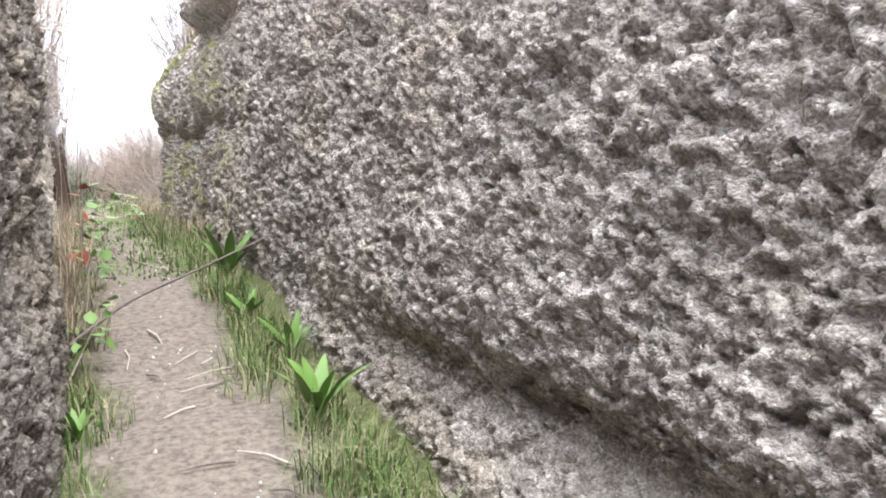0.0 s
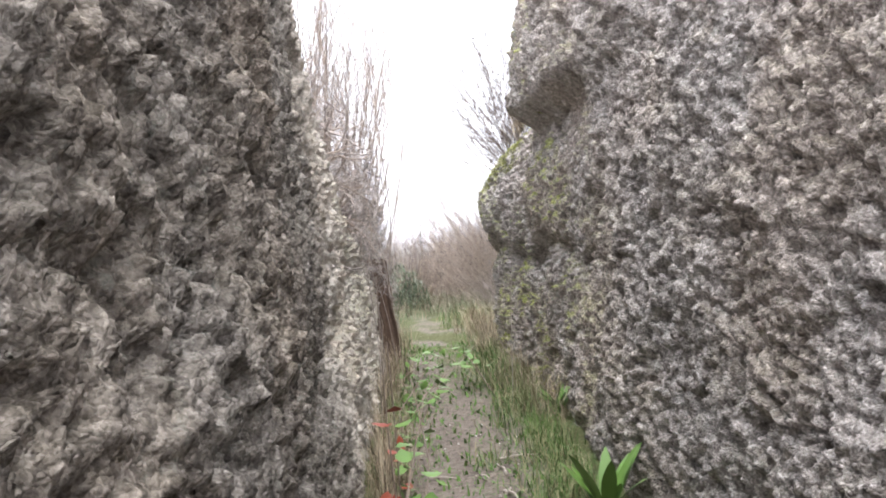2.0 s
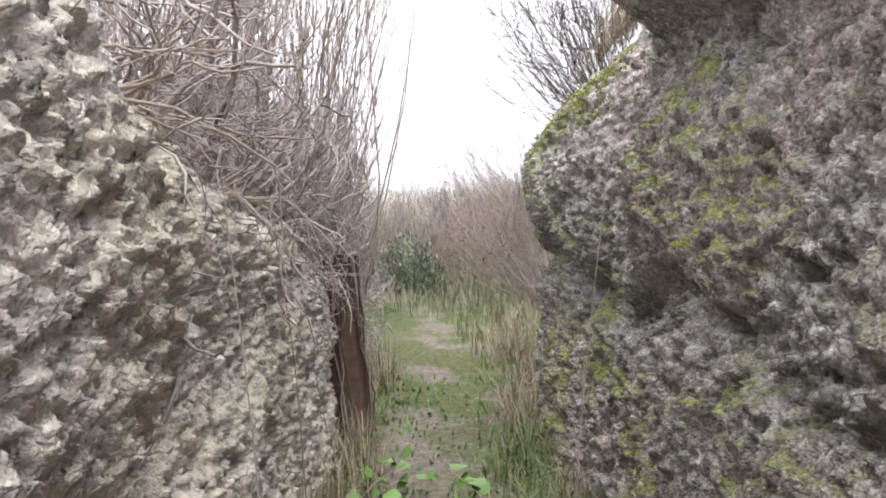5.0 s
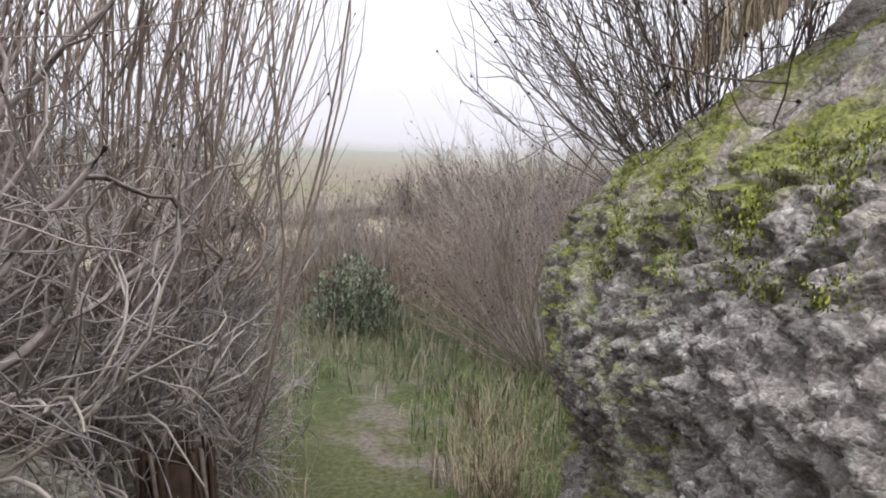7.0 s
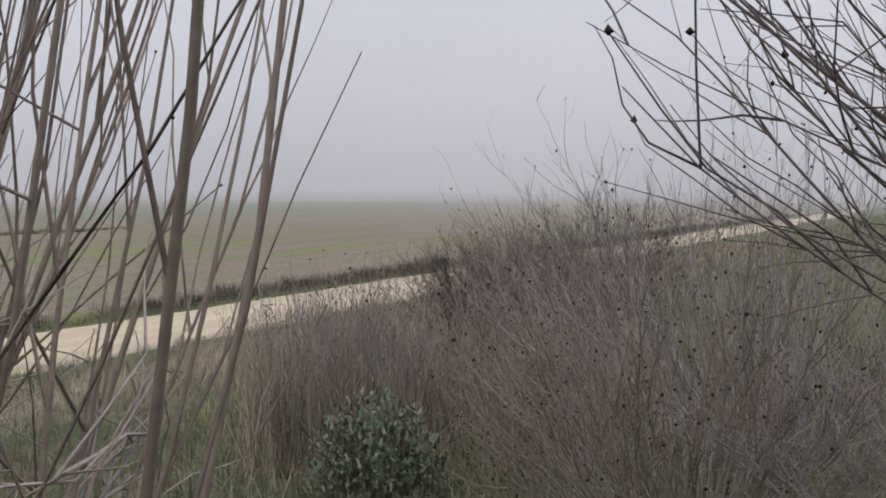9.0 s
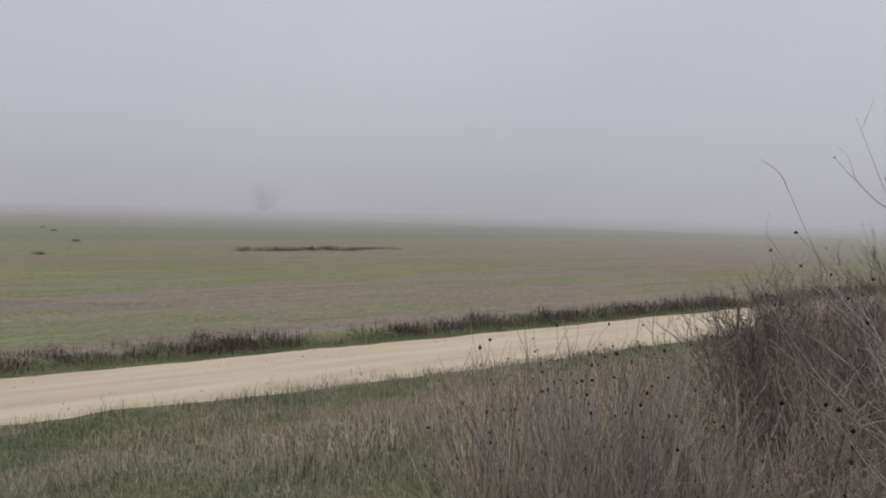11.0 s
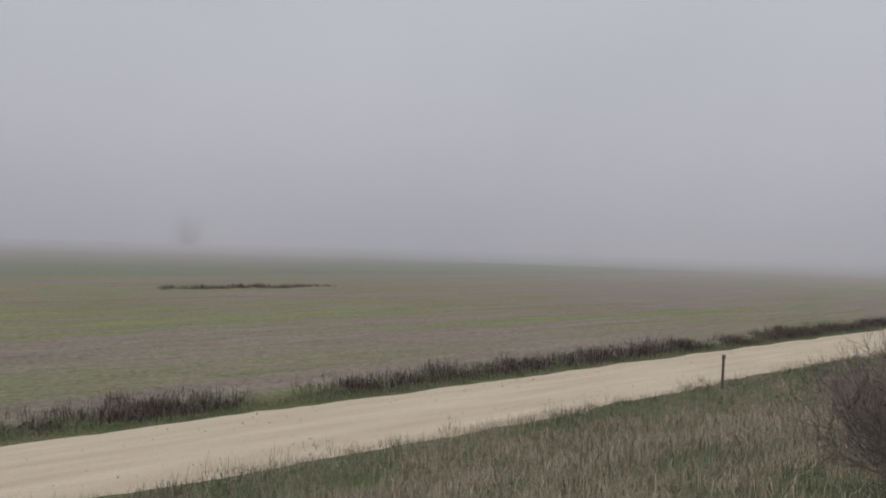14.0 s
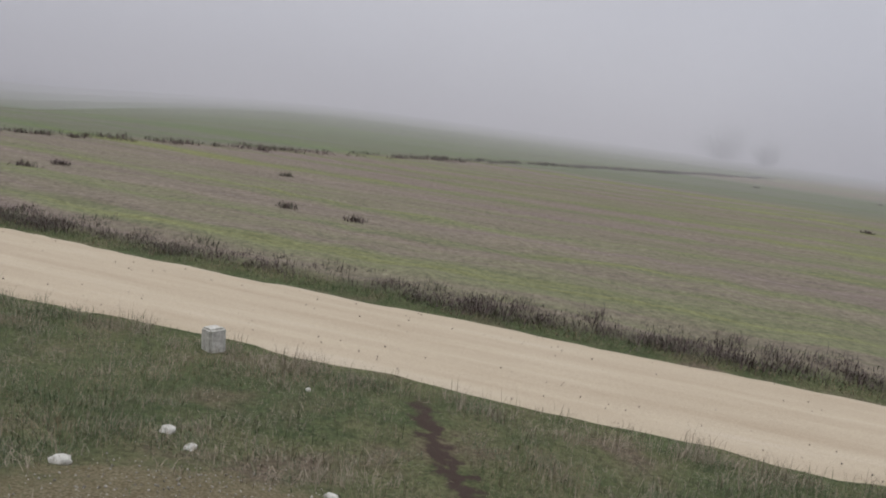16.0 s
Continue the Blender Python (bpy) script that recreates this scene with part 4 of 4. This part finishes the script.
for k, (sx, sy, size) in enumerate(((-10.47, 13.68, 0.07), (-9.98, 13.87, 0.055), (-12.3, 15.3, 0.04), (-8.2, 15.6, 0.07), (-8.9, 14.9, 0.05), (-7.6, 13.9, 0.05), (-7.2, 15.2, 0.06), (-9.2, 12.9, 0.06), (-7.0, 14.4, 0.045))):
    bm = bmesh.new()
    stone_mesh(bm, k + 1, size)
    me = bpy.data.meshes.new("loose_stone")
    bm.to_mesh(me)
    bm.free()
    me.materials.append(LIMESTONE)
    ob = new("loose_stone", me)
    ob.location = (sx, sy, float(ground_z(sx, sy)) + size * 0.3)
    tagged(ob, "pale loose stone lying in the turf", "stone", "stones on the slope")


def build_gravel(name, centres, count, spread, size, label, seed, mat):
    rng = np.random.default_rng(seed)
    c = np.array(centres)[rng.integers(0, len(centres), count)]
    x, y = c[:, 0] + rng.normal(0, spread, count), c[:, 1] + rng.normal(0, spread, count)
    at = np.stack([x, y, ground_z(x, y) + size * 0.3], 1)
    ob = beads(rng, at, size, mat, name, None)
    tagged(ob, label, "gravel", kind="stuff")


GRAVEL = bark_material("mixed_gravel", (0.13, 0.115, 0.09), (0.42, 0.39, 0.34))
build_gravel("gravel", [(-7.5, 13.8), (-8.3, 13.3), (-7.0, 14.6), (-9.0, 14.2), (-6.8, 13.2)], 1100, 0.55, 0.009, "pale gravel scattered on bare ground", 5, GRAVEL)
build_gravel("path_grit", [(0.35, 2.2), (0.38, 3.2), (0.4, 4.4), (0.4, 5.6)], 90, 0.22, 0.006, "small grit on the trodden path", 6, LIMESTONE)


def build_road_grit():
    rng = np.random.default_rng(15)
    n = 700
    s, d = rng.uniform(-5, 45, n), rng.uniform(ROAD_NEAR + 0.2, ROAD_FAR - 0.1, n)
    x, y = UX * s - UY * d, UY * s + UX * d
    ob = beads(rng, np.stack([x, y, ground_z(x, y) + 0.05], 1), 0.012, bark_material("road_pebbles", (0.16, 0.13, 0.11), (0.4, 0.34, 0.28)), "road_grit", None)
    tagged(ob, "pebbles and clods on the gravel track", "gravel", kind="stuff")


build_road_grit()


def stick(points, radius, mat, label, name="fallen_stick"):
    p = np.array(points, float)
    t = np.linspace(0, len(p) - 1, 14)
    line = np.stack([np.interp(t, range(len(p)), p[:, i]) for i in range(3)], 1)
    for _ in range(2):
        line[1:-1] = (line[:-2] + 2 * line[1:-1] + line[2:]) / 4
    at = line[0].copy()
    ob = mesh_object(name, *tubes((line - at)[None], np.linspace(radius, radius * 0.4, 14)[None], 6), mat)
    ob.location = at
    return tagged(ob, label, "stick")


stick([(-0.02, 3.4, 0.62), (0.1, 3.5, 0.70), (0.24, 3.6, 0.78), (0.5, 3.75, 0.86), (0.86, 3.95, 0.99)], 0.009, BARK_DARK, "bare branch arching across the path", "arching_branch")
for k in range(34):
    r = random.Random(900 + k)
    x, y, a, L = 0.16 + 0.5 * r.random(), 1.7 + 3.8 * r.random(), r.random() * 6.3, 0.06 + 0.16 * r.random()
    x2, y2 = x + L * math.cos(a), y + L * math.sin(a)
    stick([(x, y, float(ground_z(x, y)) + 0.012), ((x + x2) / 2 + 0.012, (y + y2) / 2, float(ground_z((x + x2) / 2, (y + y2) / 2)) + 0.02), (x2, y2, float(ground_z(x2, y2)) + 0.012)],
          0.003 + 0.003 * r.random(), BARK_PALE if k % 3 else BARK_DARK, "dry broken twig lying on the earth path")


def leaf_fan(name, stem_points, count, size, mat, label, seed, stem_mat=None):
    """A trailing stem with small folded leaves."""
    rng = np.random.default_rng(seed)
    p = np.array(stem_points, float)
    ob = thing(name, tuple(p[0]), label, "plant")
    p = p - p[0]
    t = np.linspace(0, len(p) - 1, 10)
    line = np.stack([np.interp(t, range(len(p)), p[:, i]) for i in range(3)], 1)
    mesh_object("stem", *tubes(line[None], np.linspace(0.004, 0.0015, 10)[None], 5), stem_mat or BARK_BROWN, ob)
    for i in range(count):
        f = 0.2 + 0.8 * rng.random()
        c = line[int(f * 9)] + rng.normal(0, size * 0.6, 3)
        az, tilt, s = rng.random() * 6.3, rng.normal(0.2, 0.5), size * (0.6 + 0.7 * rng.random())
        u = np.array([math.cos(az) * math.cos(tilt), math.sin(az) * math.cos(tilt), -math.sin(tilt)])
        w = np.array([-math.sin(az), math.cos(az), 0.0])
        n = np.cross(u, w)
        v = []
        for a, wd in ((0, 0.05), (0.25, 0.38), (0.55, 0.42), (0.8, 0.25), (1.0, 0.02)):
            v += [c + u * a * s - w * wd * s - n * 0.12 * s * wd * 2, c + u * a * s, c + u * a * s + w * wd * s - n * 0.12 * s * wd * 2]
        mesh_object("leaf", v, grid_faces(5, 3), mat, ob)
    return ob


leaf_fan("red_bramble", [(0.08, 4.5, 0.72), (0.07, 4.4, 1.25), (0.08, 4.3, 1.68)], 5, 0.06, RED_LEAF, "trailing bramble with red autumn leaves on the bank", 1)
leaf_fan("red_bramble", [(0.08, 4.7, 0.72), (0.09, 4.6, 1.1), (0.09, 4.5, 1.45)], 5, 0.05, RED_LEAF, "trailing bramble with rusty leaves on the bank", 2)
for k, pts in enumerate((((0.08, 4.0, 0.66), (0.11, 4.1, 1.0), (0.2, 4.2, 1.32)), ((0.12, 4.5, 0.70), (0.2, 4.55, 1.0), (0.16, 4.6, 1.3)), ((0.10, 5.0, 0.75), (0.16, 5.1, 1.0), (0.30, 5.2, 1.22)), ((0.05, 5.5, 0.82), (0.2, 5.6, 1.05), (0.42, 5.7, 1.2)), ((0.06, 6.3, 0.84), (0.2, 6.4, 1.0), (0.3, 6.5, 1.15)),
                         ((0.0, 3.2, 0.55), (0.08, 3.3, 0.7), (0.14, 3.35, 0.8)), ((0.62, 6.6, 0.84), (0.5, 6.7, 1.05), (0.4, 6.8, 1.1)), ((0.02, 7.0, 0.84), (0.15, 7.1, 0.95), (0.28, 7.2, 1.0)))):
    leaf_fan("green_bramble", pts, 14, 0.055, LEAF, "thin bramble shoot with green leaves by the path", 10 + k)


def build_stump():
    """A dead root stock on the bank's end, red-brown and stringy."""
    ob = thing("root_stump", (-0.02, 7.86, 0.82), "red-brown stringy dead root stock against the bank", "stump")
    nu, nv = 28, 22
    v = []
    for i in range(nv):
        h = i / (nv - 1)
        for j in range(nu):
            a = 2 * math.pi * j / (nu - 1)
            r = 0.085 * (1 - 0.35 * h + 0.25 * (1 - h) ** 3) * (1 + 0.16 * math.sin(a * 7 + h * 2) + 0.12 * noise.noise(Vector((math.cos(a) * 3, math.sin(a) * 3, h * 2))))
            v.append((r * math.cos(a) - 0.04 * h, r * math.sin(a), 0.82 * h))
    mesh_object("trunk", v, grid_faces(nv, nu)[:, ::-1], ROOT, ob)
    rng = np.random.default_rng(8)
    for i in range(26):
        a = rng.random() * 6.3
        r0 = 0.072
        t = np.linspace(0, 1, 8)
        line = np.stack([(r0 + 0.05 * t ** 2) * np.cos(a + 0.3 * t) - 0.04 * (1 - t) + rng.normal(0, 0.008, 8), (r0 + 0.05 * t ** 2) * np.sin(a + 0.3 * t) + rng.normal(0, 0.008, 8), 0.85 * (1 - t)], 1)
        mesh_object("rootlet", *tubes(line[None], np.linspace(0.006, 0.002, 8)[None], 4), ROOT if i % 3 else BARK_BROWN, ob)


build_stump()

# dry stalks that lean on the banks
for k, pts in enumerate((((-0.02, 6.0, 0.86), (0.0, 6.0, 1.3), (-0.08, 6.05, 2.1)), ((0.0, 6.6, 0.86), (-0.01, 6.5, 1.5), (-0.05, 6.4, 2.0)), ((0.70, 6.3, 0.86), (0.74, 6.35, 1.4), (0.82, 6.4, 2.05)), ((0.06, 7.3, 0.86), (0.02, 7.2, 1.3), (-0.1, 7.1, 1.9)))):
    stick(pts, 0.003, BARK_MIX, "long dry stalk leaning on the bank", "dry_stalk")


def weed_line(name, pts, step, tall, label, seed, width=0.4):
    rng = np.random.default_rng(seed)
    p = np.array(pts, float)
    seg = np.r_[0, np.cumsum(np.linalg.norm(np.diff(p, axis=0), axis=1))]
    u = rng.uniform(0, seg[-1], int(seg[-1] / step))
    cx, cy = np.interp(u, seg, p[:, 0]) + rng.normal(0, width, len(u)), np.interp(u, seg, p[:, 1]) + rng.normal(0, width, len(u))
    x, y = tufts(rng, cx, cy, 26, 0.25)
    grass(name, rng, x, y, ground_z(x, y), tall, 0.03, HEDGE, label, lean=0.7)


weed_line("field_weeds", [(-30.8, 62.0), (-27.5, 66.8), (-24.0, 71.5)], 0.16, 0.4, "dark strip of weeds standing in the field", 21, 0.6)
weed_line("boundary_weeds", [(-41.0, 0.0), (-45.0, 9.0), (-52.0, 21.0), (-66.0, 41.0), (-100.0, 94.0)], 0.3, 0.34, "dark weeds on the field boundary", 22, 0.7)
for k, (cx, cy) in enumerate(((-27.5, 17.1), (-25.8, 18.8), (-36.9, 18.4), (-31.7, 9.5), (-33.2, 10.4), (-60, 75), (-66, 80), (-46, 62), (-38, 50), (-72, 70))):
    rng = np.random.default_rng(600 + k)
    x, y = rng.normal(cx, 0.16, 110), rng.normal(cy, 0.16, 110)
    grass("field_clump", rng, x, y, ground_z(x, y), 0.26, 0.025, HEDGE, "dark clump of weeds standing in the field", lean=0.7)


def far_tree(x, y, tall, seed):
    rng = np.random.default_rng(seed)
    ob = thing("far_tree", (x, y, float(ground_z(x, y)) - 0.1), "dim tree standing in the fog across the field", "tree", "trees in the fog")
    trunk = np.stack([rng.normal(0, 0.05, 8), rng.normal(0, 0.05, 8), np.linspace(0, tall * 0.8, 8)], 1)
    mesh_object("trunk", *tubes(trunk[None], np.linspace(0.2, 0.05, 8)[None], 7), BARK_DARK, ob)
    lines, rad = shoots(rng, (0, 0, tall * 0.08), 40, tall * 0.8, 1.35, 0.08, 0.12, radius=0.05, around=0.1)
    for i in range(len(lines)):
        mesh_object("limb", *tubes(lines[i:i + 1], rad[i:i + 1], 4), BARK_DARK, ob)
    tips = lines[:, 1:].reshape(-1, 3)
    at = tips[rng.integers(0, len(tips), 3800)] + rng.normal(0, tall * 0.06, (3800, 3))
    v, f = blades(at, np.full(3800, 0.3), np.full(3800, 0.14), rng.random(3800) * 1.6, rng.random(3800) * 6.3, rng)
    tagged(mesh_object("crown", v, f, DARK_LEAF, ob, smooth=False), kind="stuff")


for k, (fx, fy, ft) in enumerate(((-172, 140, 13.0), (-184, 152, 9.0), (-166, 148, 8.5), (-112, 205, 10.0))):
    far_tree(fx, fy, ft, 700 + k)
